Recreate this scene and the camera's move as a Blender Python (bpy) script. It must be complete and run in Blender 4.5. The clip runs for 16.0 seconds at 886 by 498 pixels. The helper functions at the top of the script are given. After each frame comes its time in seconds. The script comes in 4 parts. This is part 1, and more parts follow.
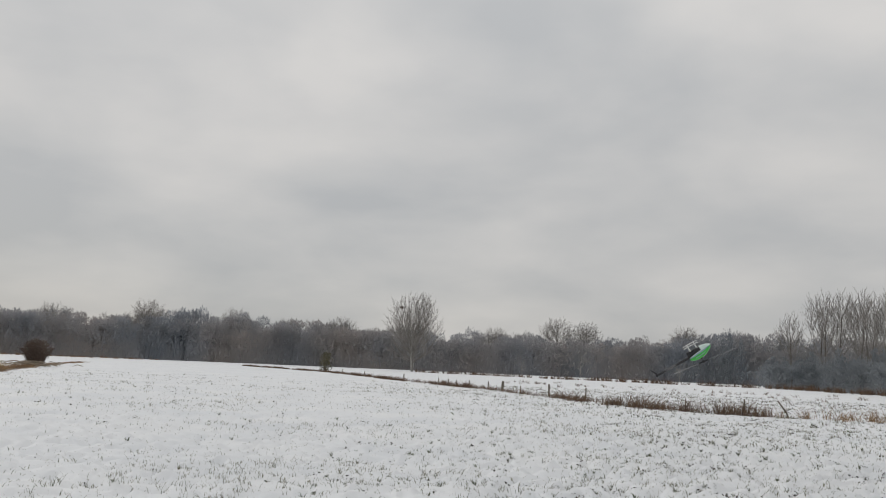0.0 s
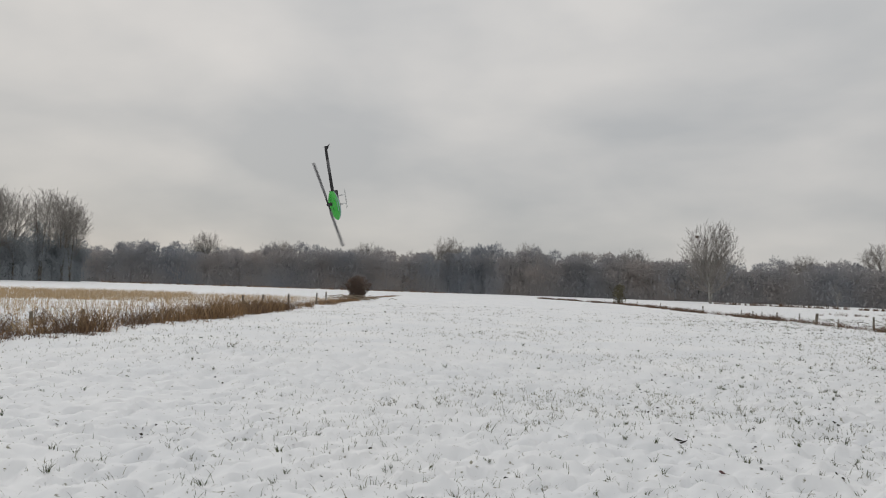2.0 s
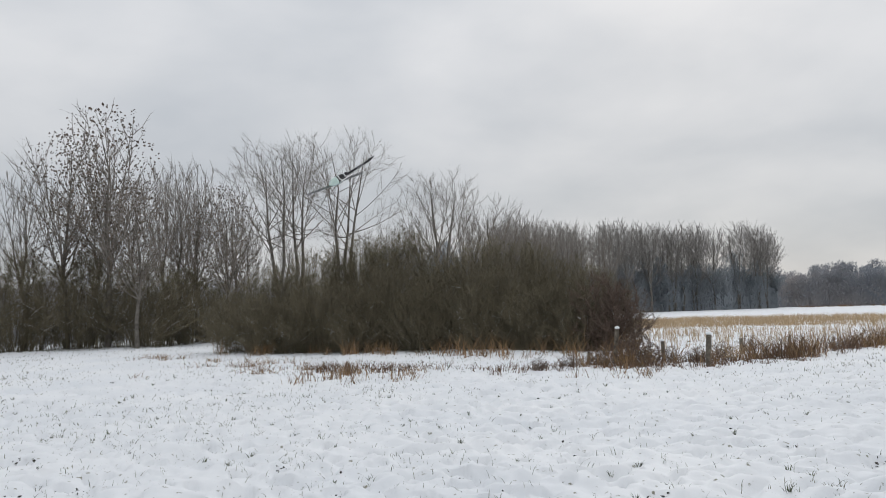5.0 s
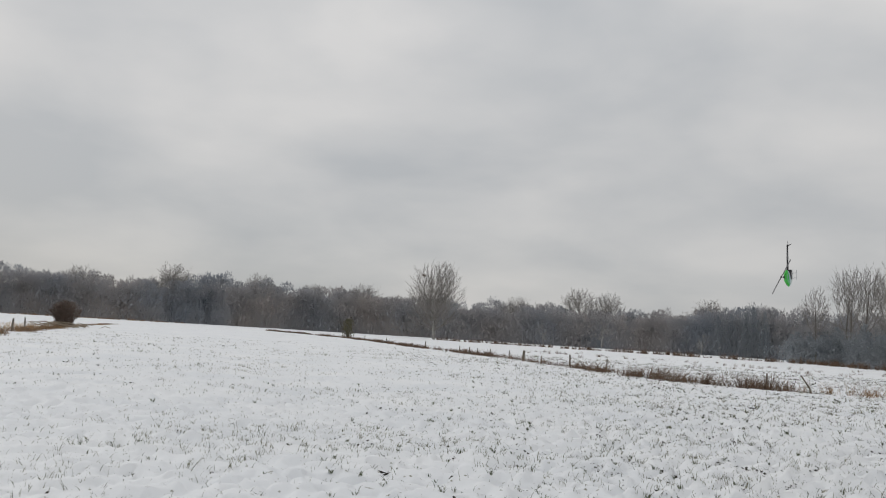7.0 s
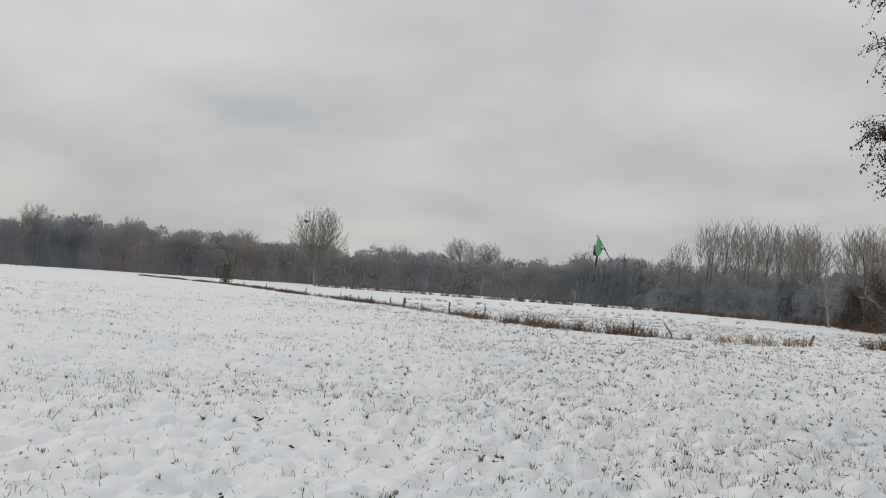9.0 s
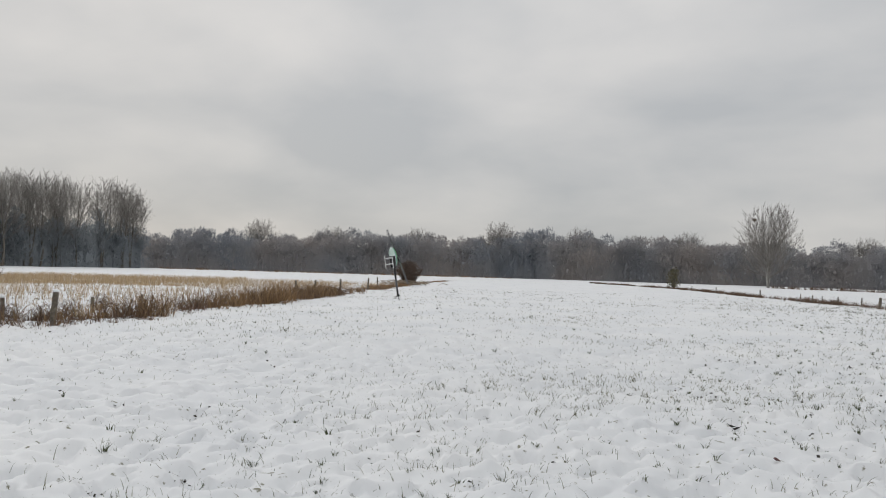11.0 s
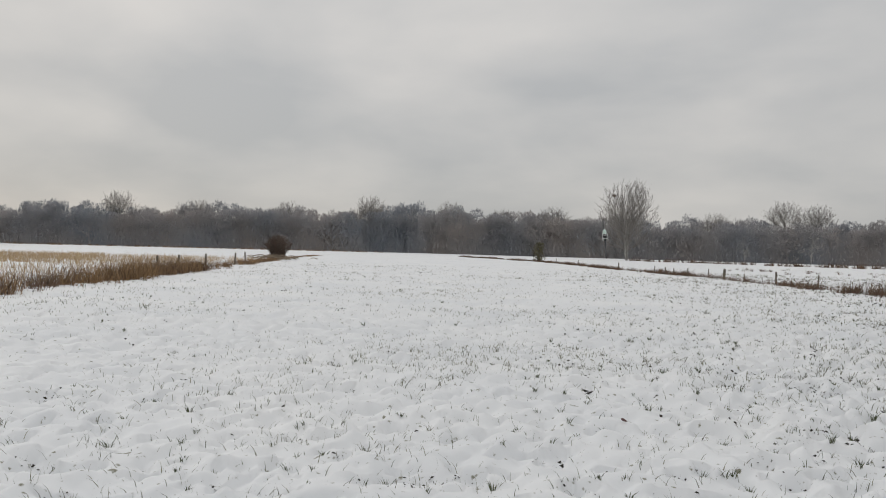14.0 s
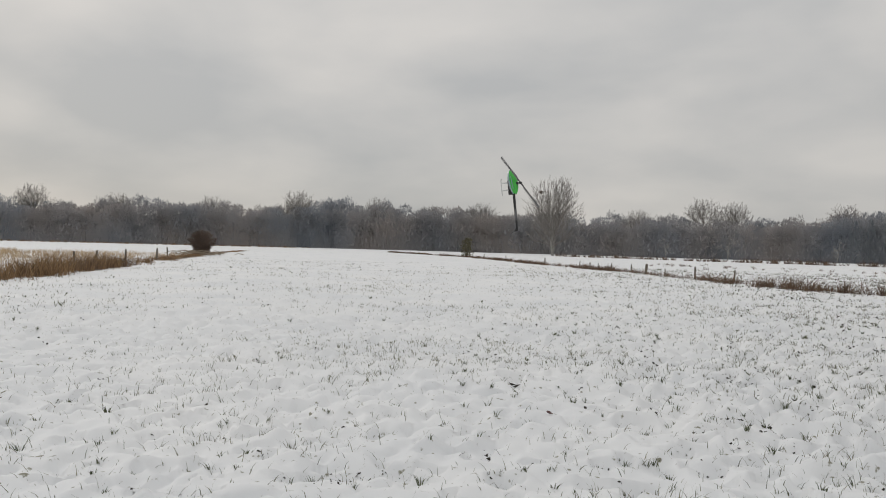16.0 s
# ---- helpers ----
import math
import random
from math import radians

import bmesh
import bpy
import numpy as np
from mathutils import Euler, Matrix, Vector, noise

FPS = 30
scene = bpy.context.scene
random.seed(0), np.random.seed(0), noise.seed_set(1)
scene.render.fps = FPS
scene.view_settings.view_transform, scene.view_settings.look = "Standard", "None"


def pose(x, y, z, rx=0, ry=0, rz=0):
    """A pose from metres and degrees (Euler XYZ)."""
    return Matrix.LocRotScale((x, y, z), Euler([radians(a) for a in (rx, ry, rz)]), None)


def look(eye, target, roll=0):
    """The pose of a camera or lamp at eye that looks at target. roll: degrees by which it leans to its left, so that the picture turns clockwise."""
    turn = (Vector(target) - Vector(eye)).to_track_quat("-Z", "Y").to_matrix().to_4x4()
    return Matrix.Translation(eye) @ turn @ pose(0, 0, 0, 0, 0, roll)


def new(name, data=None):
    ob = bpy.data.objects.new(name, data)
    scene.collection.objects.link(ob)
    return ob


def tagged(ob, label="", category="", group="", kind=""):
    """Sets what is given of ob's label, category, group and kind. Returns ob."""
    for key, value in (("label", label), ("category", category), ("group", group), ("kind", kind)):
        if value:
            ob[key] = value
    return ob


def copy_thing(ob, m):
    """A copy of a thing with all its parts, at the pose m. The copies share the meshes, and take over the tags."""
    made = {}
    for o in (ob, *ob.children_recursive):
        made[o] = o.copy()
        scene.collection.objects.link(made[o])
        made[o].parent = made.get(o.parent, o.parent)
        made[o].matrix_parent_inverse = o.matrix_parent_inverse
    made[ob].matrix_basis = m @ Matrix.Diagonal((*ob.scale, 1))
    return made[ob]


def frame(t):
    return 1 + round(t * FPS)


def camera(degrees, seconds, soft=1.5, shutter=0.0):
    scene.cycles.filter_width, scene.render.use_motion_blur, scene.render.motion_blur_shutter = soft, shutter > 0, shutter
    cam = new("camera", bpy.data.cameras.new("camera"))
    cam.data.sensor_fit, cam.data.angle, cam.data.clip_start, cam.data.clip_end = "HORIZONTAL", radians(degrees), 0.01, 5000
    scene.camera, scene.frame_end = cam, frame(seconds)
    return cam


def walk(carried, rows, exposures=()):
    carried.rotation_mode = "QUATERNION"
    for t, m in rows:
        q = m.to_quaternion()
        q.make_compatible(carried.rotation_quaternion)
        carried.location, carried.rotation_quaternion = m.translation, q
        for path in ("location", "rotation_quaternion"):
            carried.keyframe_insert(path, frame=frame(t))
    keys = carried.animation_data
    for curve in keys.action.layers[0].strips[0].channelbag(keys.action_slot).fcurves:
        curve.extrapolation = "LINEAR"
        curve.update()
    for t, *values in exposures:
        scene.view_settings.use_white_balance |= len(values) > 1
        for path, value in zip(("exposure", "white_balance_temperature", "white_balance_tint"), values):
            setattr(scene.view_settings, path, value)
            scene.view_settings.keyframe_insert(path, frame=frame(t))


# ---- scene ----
cam = camera(57.75, 16.0, soft=1.0, shutter=0.05)
# seconds, eye, turn about x, y and z
PATH = [
    (0.0, 0.095, 0.045, 1.658, 98.24, -2.37, 0.01),
    (0.5, 0.022, 0.009, 1.662, 96.11, -2.33, 2.96),
    (1.0, -0.01, 0.061, 1.655, 94.7, -2.67, 5.34),
    (1.5, -0.026, 0.053, 1.649, 93.46, -2.98, 8.3),
    (2.0, -0.091, 0.011, 1.655, 92.7, -1.9, 20.52),
    (2.5, -0.156, -0.105, 1.656, 92.23, -1.29, 35.61),
    (3.0, -0.207, -0.158, 1.669, 93.35, 0.02, 46.86),
    (3.2, -0.198, -0.199, 1.688, 94.82, 0.61, 52.08),
    (4.3, -0.14, -0.25, 1.67, 95.0, 1.6, 70.0),
    (5.3, -0.078, -0.231, 1.648, 93.65, 0.93, 62.59),
    (5.5, -0.067, -0.184, 1.657, 93.74, 0.4, 56.68),
    (6.0, -0.006, -0.084, 1.656, 94.96, -1.22, 34.59),
    (6.5, 0.007, 0.034, 1.659, 95.79, -2.75, 12.02),
    (7.0, 0.099, 0.072, 1.66, 95.93, -3.42, 1.54),
    (7.5, 0.169, 0.091, 1.649, 94.99, -3.71, -6.04),
    (8.0, 0.178, 0.102, 1.647, 94.07, -3.74, -8.6),
    (8.5, 0.156, 0.102, 1.651, 93.19, -3.86, -8.21),
    (9.0, 0.142, 0.095, 1.648, 92.73, -3.92, -6.86),
    (9.5, 0.136, 0.097, 1.644, 92.31, -3.93, -5.38),
    (10.0, 0.106, 0.09, 1.642, 92.02, -3.71, -2.45),
    (10.2, 0.074, 0.092, 1.642, 91.97, -3.07, 2.52),
    (11.3, -0.11, 0.03, 1.645, 91.2, -1.4, 31.0),
    (12.3, -0.209, -0.087, 1.645, 90.53, -0.12, 42.66),
    (12.5, -0.176, -0.066, 1.639, 90.57, -0.17, 41.72),
    (13.0, -0.114, -0.027, 1.633, 90.32, -0.82, 32.34),
    (13.5, -0.038, 0.013, 1.634, 89.86, -1.14, 21.94),
    (14.0, 0.023, 0.016, 1.644, 89.93, -1.51, 15.03),
    (14.5, 0.049, 0.038, 1.645, 90.12, -1.64, 11.65),
    (15.0, 0.062, 0.043, 1.638, 89.99, -1.61, 10.56),
    (15.5, 0.065, 0.041, 1.636, 89.93, -1.52, 9.94),
    (16.0, 0.028, 0.038, 1.636, 89.75, -1.53, 9.94),
]
walk(cam, [(t, pose(*p)) for t, *p in PATH], exposures=[(0.0, -0.20, 6550, 10), (1.5, -0.21, 6600, 10), (2.5, -0.17, 6500, 10), (3.2, -0.05, 6300, 10), (5.5, 0.02, 6200, 10), (6.0, -0.14, 6270, 10), (7.0, -0.16, 6450, 10), (9.0, -0.14, 6500, 10), (10.2, -0.14, 6500, 10), (12.5, -0.10, 6420, 10), (13.0, -0.2, 6420, 10), (13.5, -0.2, 6550, 10), (14.5, -0.17, 6600, 10), (16.0, -0.18, 6680, 10)])
SKY_LOW, SKY_HIGH = 0.56, 0.90

# ---- world and sun ----
SUN_UP, SUN_ROUND = 26.0, -50.0
world = bpy.data.worlds.new("overcast_sky")
scene.world = world
world.use_nodes = True
wn, wl = world.node_tree.nodes, world.node_tree.links
wn.clear()


def wnode(kind, **settings):
    n = wn.new(kind)
    for key, value in settings.items():
        if key in n.inputs:
            n.inputs[key].default_value = value
    return n


sky = wn.new("ShaderNodeTexSky")
sky.sky_type, sky.sun_disc = "NISHITA", False
sky.sun_elevation, sky.sun_rotation = radians(SUN_UP), radians(SUN_ROUND)
coord = wn.new("ShaderNodeTexCoord")
split = wn.new("ShaderNodeSeparateXYZ")
wl.new(coord.outputs["Generated"], split.inputs[0])
# the cloud deck: a flat layer, so that the clouds lie flatter towards the horizon
lift = wn.new("ShaderNodeMath")
lift.operation = "ADD"
lift.inputs[1].default_value = 0.55
height = wn.new("ShaderNodeMath")
height.operation = "MAXIMUM"
height.inputs[1].default_value = 0.0
wl.new(split.outputs["Z"], height.inputs[0])
wl.new(height.outputs[0], lift.inputs[0])
flat = wn.new("ShaderNodeVectorMath")
flat.operation = "DIVIDE"
wl.new(coord.outputs["Generated"], flat.inputs[0])
wl.new(lift.outputs[0], flat.inputs[1])
cloud = wnode("ShaderNodeTexNoise", Scale=2.9, Detail=5.5, Roughness=0.46, Distortion=0.12)
layer = wn.new("ShaderNodeMapping")
layer.inputs["Scale"].default_value = (1.0, 1.0, 2.4)
wl.new(flat.outputs[0], layer.inputs["Vector"])
wl.new(layer.outputs[0], cloud.inputs["Vector"])
tone = wn.new("ShaderNodeValToRGB")
tone.color_ramp.elements[0].position, tone.color_ramp.elements[0].color = 0.33, (0.86, 0.88, 0.897, 1)
tone.color_ramp.elements[1].position, tone.color_ramp.elements[1].color = 0.68, (1.16, 1.14, 1.115, 1)
wl.new(cloud.outputs["Fac"], tone.inputs[0])
rise = wn.new("ShaderNodeMapRange")
rise.inputs["From Min"].default_value, rise.inputs["From Max"].default_value = 0.0, 0.9
rise.inputs["To Min"].default_value, rise.inputs["To Max"].default_value = SKY_LOW, SKY_HIGH
wl.new(split.outputs["Z"], rise.inputs["Value"])
deck = wn.new("ShaderNodeVectorMath")
deck.operation = "SCALE"
wl.new(tone.outputs[0], deck.inputs[0])
wl.new(rise.outputs[0], deck.inputs["Scale"])
thin = wn.new("ShaderNodeVectorMath")
thin.operation = "SCALE"
thin.inputs["Scale"].default_value = 0.05
wl.new(sky.outputs[0], thin.inputs[0])
cover = wn.new("ShaderNodeMix")
cover.data_type = "RGBA"
cover.inputs[0].default_value = 0.9
wl.new(thin.outputs[0], cover.inputs[6])
wl.new(deck.outputs[0], cover.inputs[7])
back = wn.new("ShaderNodeBackground")
wl.new(cover.outputs[2], back.inputs["Color"])
out = wn.new("ShaderNodeOutputWorld")
wl.new(back.outputs[0], out.inputs["Surface"])

sun = new("sun", bpy.data.lights.new("sun", "SUN"))
sun.data.energy, sun.data.angle, sun.data.color = 0.5, radians(30), (1.0, 0.97, 0.92)
sun.matrix_world = look((0, 0, 60), (-60 * math.cos(radians(SUN_UP)) * math.sin(radians(SUN_ROUND)), -60 * math.cos(radians(SUN_UP)) * math.cos(radians(SUN_ROUND)), 60 - 60 * math.sin(radians(SUN_UP))))


# ---- materials ----
def material(name, low, high, rough=0.8, scale=3.0, detail=5.0, island=0.0, bump=0.0, bump_scale=40.0, metal=0.0, spots=None, coat=0.0, thin=0.0):
    """Two tones mixed by a noise of that scale a metre, by chance from piece to piece (island), with a fine relief.
    spots: (colour, scale, threshold) of small flecks on top."""
    m = bpy.data.materials.new(name)
    m.use_nodes = True
    n, l = m.node_tree.nodes, m.node_tree.links
    shade = n["Principled BSDF"]
    shade.inputs["Roughness"].default_value, shade.inputs["Metallic"].default_value = rough, metal
    shade.inputs["Coat Weight"].default_value = coat
    place = n.new("ShaderNodeTexCoord")
    grain = n.new("ShaderNodeTexNoise")
    grain.inputs["Scale"].default_value, grain.inputs["Detail"].default_value = scale, detail
    l.new(place.outputs["Object"], grain.inputs["Vector"])
    mix = n.new("ShaderNodeMix")
    mix.data_type = "RGBA"
    mix.inputs[6].default_value, mix.inputs[7].default_value = (*low, 1), (*high, 1)
    spread = n.new("ShaderNodeMapRange")
    spread.inputs["From Min"].default_value, spread.inputs["From Max"].default_value = 0.32, 0.68
    l.new(grain.outputs["Fac"], spread.inputs["Value"])
    factor = spread.outputs[0]
    if island:
        geo = n.new("ShaderNodeNewGeometry")
        both = n.new("ShaderNodeMix")
        both.inputs[0].default_value = island
        l.new(factor, both.inputs[2])
        l.new(geo.outputs["Random Per Island"], both.inputs[3])
        factor = both.outputs[0]
    l.new(factor, mix.inputs[0])
    colour = mix.outputs[2]
    if spots:
        fleck = n.new("ShaderNodeTexNoise")
        fleck.inputs["Scale"].default_value, fleck.inputs["Detail"].default_value = spots[1], 4.0
        l.new(place.outputs["Object"], fleck.inputs["Vector"])
        cut = n.new("ShaderNodeMapRange")
        cut.inputs["From Min"].default_value, cut.inputs["From Max"].default_value = spots[2], spots[2] + 0.06
        l.new(fleck.outputs["Fac"], cut.inputs["Value"])
        top = n.new("ShaderNodeMix")
        top.data_type = "RGBA"
        top.inputs[7].default_value = (*spots[0], 1)
        l.new(cut.outputs[0], top.inputs[0])
        l.new(colour, top.inputs[6])
        colour = top.outputs[2]
    l.new(colour, shade.inputs["Base Color"])
    if bump:
        fine = n.new("ShaderNodeTexNoise")
        fine.inputs["Scale"].default_value, fine.inputs["Detail"].default_value = bump_scale, 6.0
        l.new(place.outputs["Object"], fine.inputs["Vector"])
        relief = n.new("ShaderNodeBump")
        relief.inputs["Strength"].default_value, relief.inputs["Distance"].default_value = bump, 0.02
        l.new(fine.outputs["Fac"], relief.inputs["Height"])
        l.new(relief.outputs[0], shade.inputs["Normal"])
    if thin:
        # light that comes through thin leaves and fine twigs
        glow_through, blend = n.new("ShaderNodeBsdfTranslucent"), n.new("ShaderNodeMixShader")
        l.new(colour, glow_through.inputs["Color"])
        blend.inputs[0].default_value = thin
        l.new(shade.outputs[0], blend.inputs[1])
        l.new(glow_through.outputs[0], blend.inputs[2])
        l.new(blend.outputs[0], n["Material Output"].inputs["Surface"])
    return m


SNOW = material("snow", (0.77, 0.79, 0.815), (0.86, 0.87, 0.88), 0.75, 0.35, 6.0, bump=0.35, bump_scale=9.0, spots=((0.24, 0.235, 0.18), 13.0, 0.66))
SNOW_CAP = material("snow_cap", (0.82, 0.84, 0.86), (0.88, 0.89, 0.90), 0.7, 6.0)
GRASS = material("winter_grass", (0.045, 0.055, 0.028), (0.24, 0.225, 0.14), 0.7, 1.0, island=0.8)
DRY_GRASS = material("dry_grass", (0.085, 0.05, 0.028), (0.40, 0.25, 0.12), 0.8, 0.5, island=0.75)
REED = material("pale_reed", (0.34, 0.235, 0.13), (0.62, 0.47, 0.29), 0.8, 0.4, island=0.7)
DEAD_PLANT = material("dead_plants", (0.05, 0.035, 0.025), (0.24, 0.15, 0.095), 0.85, 0.7, island=0.8)
TUFT = material("green_tuft", (0.030, 0.045, 0.018), (0.14, 0.155, 0.075), 0.65, 1.5, island=0.75)
RED_LEAF = material("dark_red_leaf", (0.055, 0.012, 0.012), (0.12, 0.03, 0.025), 0.5, 60.0)
DRY_WOOD = material("dry_branches", (0.16, 0.125, 0.085), (0.36, 0.29, 0.21), 0.85, 2.0, island=0.6)
# one dark colour for bare earth and for the shade in snow pits
SOIL_SHADE = material("dark_soil_shade", (0.02, 0.017, 0.013), (0.06, 0.05, 0.04), 0.9, 20.0)
BARK = material("grey_bark", (0.085, 0.075, 0.062), (0.21, 0.19, 0.165), 0.85, 4.0, bump=0.6, bump_scale=18.0)
PALE_BARK = material("pale_bark", (0.20, 0.19, 0.175), (0.42, 0.41, 0.385), 0.8, 1.5, island=0.3)
TWIG = material("grey_twigs", (0.12, 0.105, 0.09), (0.29, 0.26, 0.225), 0.85, 0.4, island=0.6)
# a paler copy of the grey twigs, with haze in the colour for far trees
HAZED_TWIG = material("hazed_grey_twigs", (0.17, 0.16, 0.15), (0.34, 0.315, 0.29), 0.9, 0.3, island=0.5)
WILLOW_TWIG = material("willow_twigs", (0.088, 0.078, 0.050), (0.23, 0.195, 0.125), 0.8, 0.35, island=0.6)
RED_TWIG = material("red_brown_twigs", (0.072, 0.052, 0.040), (0.185, 0.13, 0.098), 0.8, 0.5, island=0.6)
# distance haze is put into this colour: paler and bluer than bark or twigs
HAZED_WOOD = material("hazed_wood", (0.295, 0.325, 0.365), (0.44, 0.40, 0.378), 0.9, 0.06, 7.0, island=0.12, thin=0.5)
# needles lightened to blue-grey, the haze before them painted in
HAZED_CONIFER = material("hazed_conifer_needles", (0.23, 0.256, 0.28), (0.315, 0.335, 0.35), 0.85, 0.1, island=0.2, thin=0.55)
BROWN_LEAF = material("withered_leaves", (0.075, 0.062, 0.05), (0.19, 0.14, 0.105), 0.7, 0.6, island=0.7)
ALDER_LEAF = material("shrivelled_leaves", (0.028, 0.020, 0.016), (0.085, 0.055, 0.042), 0.6, 2.0, island=0.7)
OLIVE_LEAF = material("olive_leaves", (0.07, 0.07, 0.035), (0.19, 0.165, 0.085), 0.75, 0.6, island=0.6)
WOOD_POST = material("weathered_post", (0.07, 0.058, 0.045), (0.22, 0.19, 0.15), 0.85, 14.0, bump=0.5, bump_scale=60.0)


# ---- mesh building ----
class Geo:
    """Gathers tubes, blades and leaves; made() turns them into one mesh object."""

    def __init__(self):
        self.v, self.f = [], []

    def tube(self, pts, radii, sides=5, cap=True):
        start, turn = len(self.v), 2 * math.pi / sides
        for i, p in enumerate(pts):
            a, b = pts[max(i - 1, 0)], pts[min(i + 1, len(pts) - 1)]
            d = Vector((b[0] - a[0], b[1] - a[1], b[2] - a[2]))
            d = d.normalized() if d.length > 1e-9 else Vector((0, 0, 1))
            u = d.cross(Vector((0.31, 0.95, 0.05))).normalized()
            w = d.cross(u)
            for k in range(sides):
                c, s = math.cos(k * turn) * radii[i], math.sin(k * turn) * radii[i]
                self.v.append((p[0] + u.x * c + w.x * s, p[1] + u.y * c + w.y * s, p[2] + u.z * c + w.z * s))
        for i in range(len(pts) - 1):
            for k in range(sides):
                a, b = start + i * sides + k, start + i * sides + (k + 1) % sides
                self.f.append((a, b, b + sides, a + sides))
        if cap:
            self.f.append(tuple(range(start + (len(pts) - 1) * sides, start + len(pts) * sides)))

    def twig(self, p, q, r):
        """A thin three-sided spike from p to q."""
        d = (q[0] - p[0], q[1] - p[1], q[2] - p[2])
        ux, uy, uz = -d[1] - 0.3 * d[2], d[0], 0.3 * d[0]
        n = r / (math.sqrt(ux * ux + uy * uy + uz * uz) + 1e-9)
        ux, uy, uz = ux * n, uy * n, uz * n
        s = len(self.v)
        self.v += [(p[0] + ux, p[1] + uy, p[2] + uz), (p[0] - ux, p[1] - uy, p[2] - uz), (p[0], p[1], p[2] + r * 1.6), q]
        self.f += [(s, s + 1, s + 3), (s + 1, s + 2, s + 3), (s + 2, s, s + 3)]

    def leaves(self, points, sizes, rng, long=1.0):
        """Many leaves at once, each folded along its middle."""
        n = len(points)
        a = rng.normal(size=(n, 3))
        a /= np.linalg.norm(a, axis=1, keepdims=True)
        b = np.cross(a, rng.normal(size=(n, 3)))
        b /= np.linalg.norm(b, axis=1, keepdims=True)
        s = np.asarray(sizes)[:, None]
        c, a, b = np.cross(a, b) * s * 0.18, a * s * long, b * s * 0.5
        p = np.asarray(points)
        quad = np.stack([p, p + 0.5 * a + b + c, p + a, p + 0.5 * a - b + c], 1).reshape(-1, 3)
        k = len(self.v) + 4 * np.arange(n)
        self.v += [tuple(q) for q in quad.tolist()]
        self.f += np.stack([k, k + 1, k + 2], 1).tolist() + np.stack([k, k + 2, k + 3], 1).tolist()

    def slivers(self, points, ways, lengths, rng, slim=0.2):
        """Many thin flat twig ends at once, along the given ways."""
        n = len(points)
        a = np.asarray(ways) / np.linalg.norm(ways, axis=1, keepdims=True)
        b = np.cross(a, rng.normal(size=(n, 3)) * (1.0, 1.0, 0.35))
        b /= np.linalg.norm(b, axis=1, keepdims=True) + 1e-9
        s = np.asarray(lengths)[:, None]
        p = np.asarray(points)
        quad = np.stack([p, p + a * s * 0.45 + b * s * slim, p + a * s, p + a * s * 0.45 - b * s * slim], 1).reshape(-1, 3)
        k = len(self.v) + 4 * np.arange(n)
        self.v += [tuple(q) for q in quad.tolist()]
        self.f += np.stack([k, k + 1, k + 2, k + 3], 1).tolist()

    def blade(self, x, y, z, lean_x, lean_y, h, w, turn):
        """A grass blade that bends over."""
        c, s_ = math.cos(turn) * w, math.sin(turn) * w
        s = len(self.v)
        self.v += [(x - c, y - s_, z), (x + c, y + s_, z), (x + lean_x * 0.4 + c * 0.7, y + lean_y * 0.4 + s_ * 0.7, z + h * 0.62), (x + lean_x * 0.4 - c * 0.7, y + lean_y * 0.4 - s_ * 0.7, z + h * 0.62), (x + lean_x, y + lean_y, z + h)]
        self.f += [(s, s + 1, s + 2, s + 3), (s + 3, s + 2, s + 4)]

    def made(self, name, mat, parent=None, label="", smooth=False):
        mesh = bpy.data.meshes.new(name)
        mesh.from_pydata(self.v, [], self.f)
        mesh.materials.append(mat)
        if smooth:
            mesh.shade_smooth()
        ob = new(name, mesh)
        ob.parent = parent
        return tagged(ob, label)


TABLE = np.random.RandomState(5).rand(256, 256)


def lump(x, y, size, seed=0):
    """Smooth noise from 0 to 1 over lumps of that many metres."""
    x, y = np.asarray(x) / size + seed * 17.3, np.asarray(y) / size + seed * 41.7
    i, j = np.floor(x).astype(int), np.floor(y).astype(int)
    u, v = x - i, y - j
    u, v = u * u * (3 - 2 * u), v * v * (3 - 2 * v)
    i0, i1, j0, j1 = i % 256, (i + 1) % 256, j % 256, (j + 1) % 256
    return (TABLE[i0, j0] * (1 - u) + TABLE[i1, j0] * u) * (1 - v) + (TABLE[i0, j1] * (1 - u) + TABLE[i1, j1] * u) * v


def ground_height(x, y):
    r = np.hypot(x, y)
    near = np.clip(22 / (r + 1), 0.0, 1.0)
    rough = 1.0 + 0.75 * np.clip((x + 1.5) / 6, 0, 1) * np.clip(x + 0.35 * y, 0, 1)
    h = 0.10 * (lump(x, y, 2.6, 1) - 0.5) + near * (0.050 * (lump(x, y, 0.46, 2) - 0.5) + rough * 0.10 * (lump(x, y, 0.21, 3) - 0.5) + rough * 0.055 * (lump(x, y, 0.115, 5) - 0.5))
    pit = np.clip((lump(x, y, 0.23, 4) - 0.70) / 0.12, 0, 1) + 0.8 * np.clip((lump(x, y, 0.15, 8) - 0.71) / 0.10, 0, 1)
    return h - near * rough * 0.075 * pit


def polar(az, r):
    """East and north of a place at that bearing (degrees to the right of ahead) and distance."""
    return r * math.sin(radians(az)), r * math.cos(radians(az))


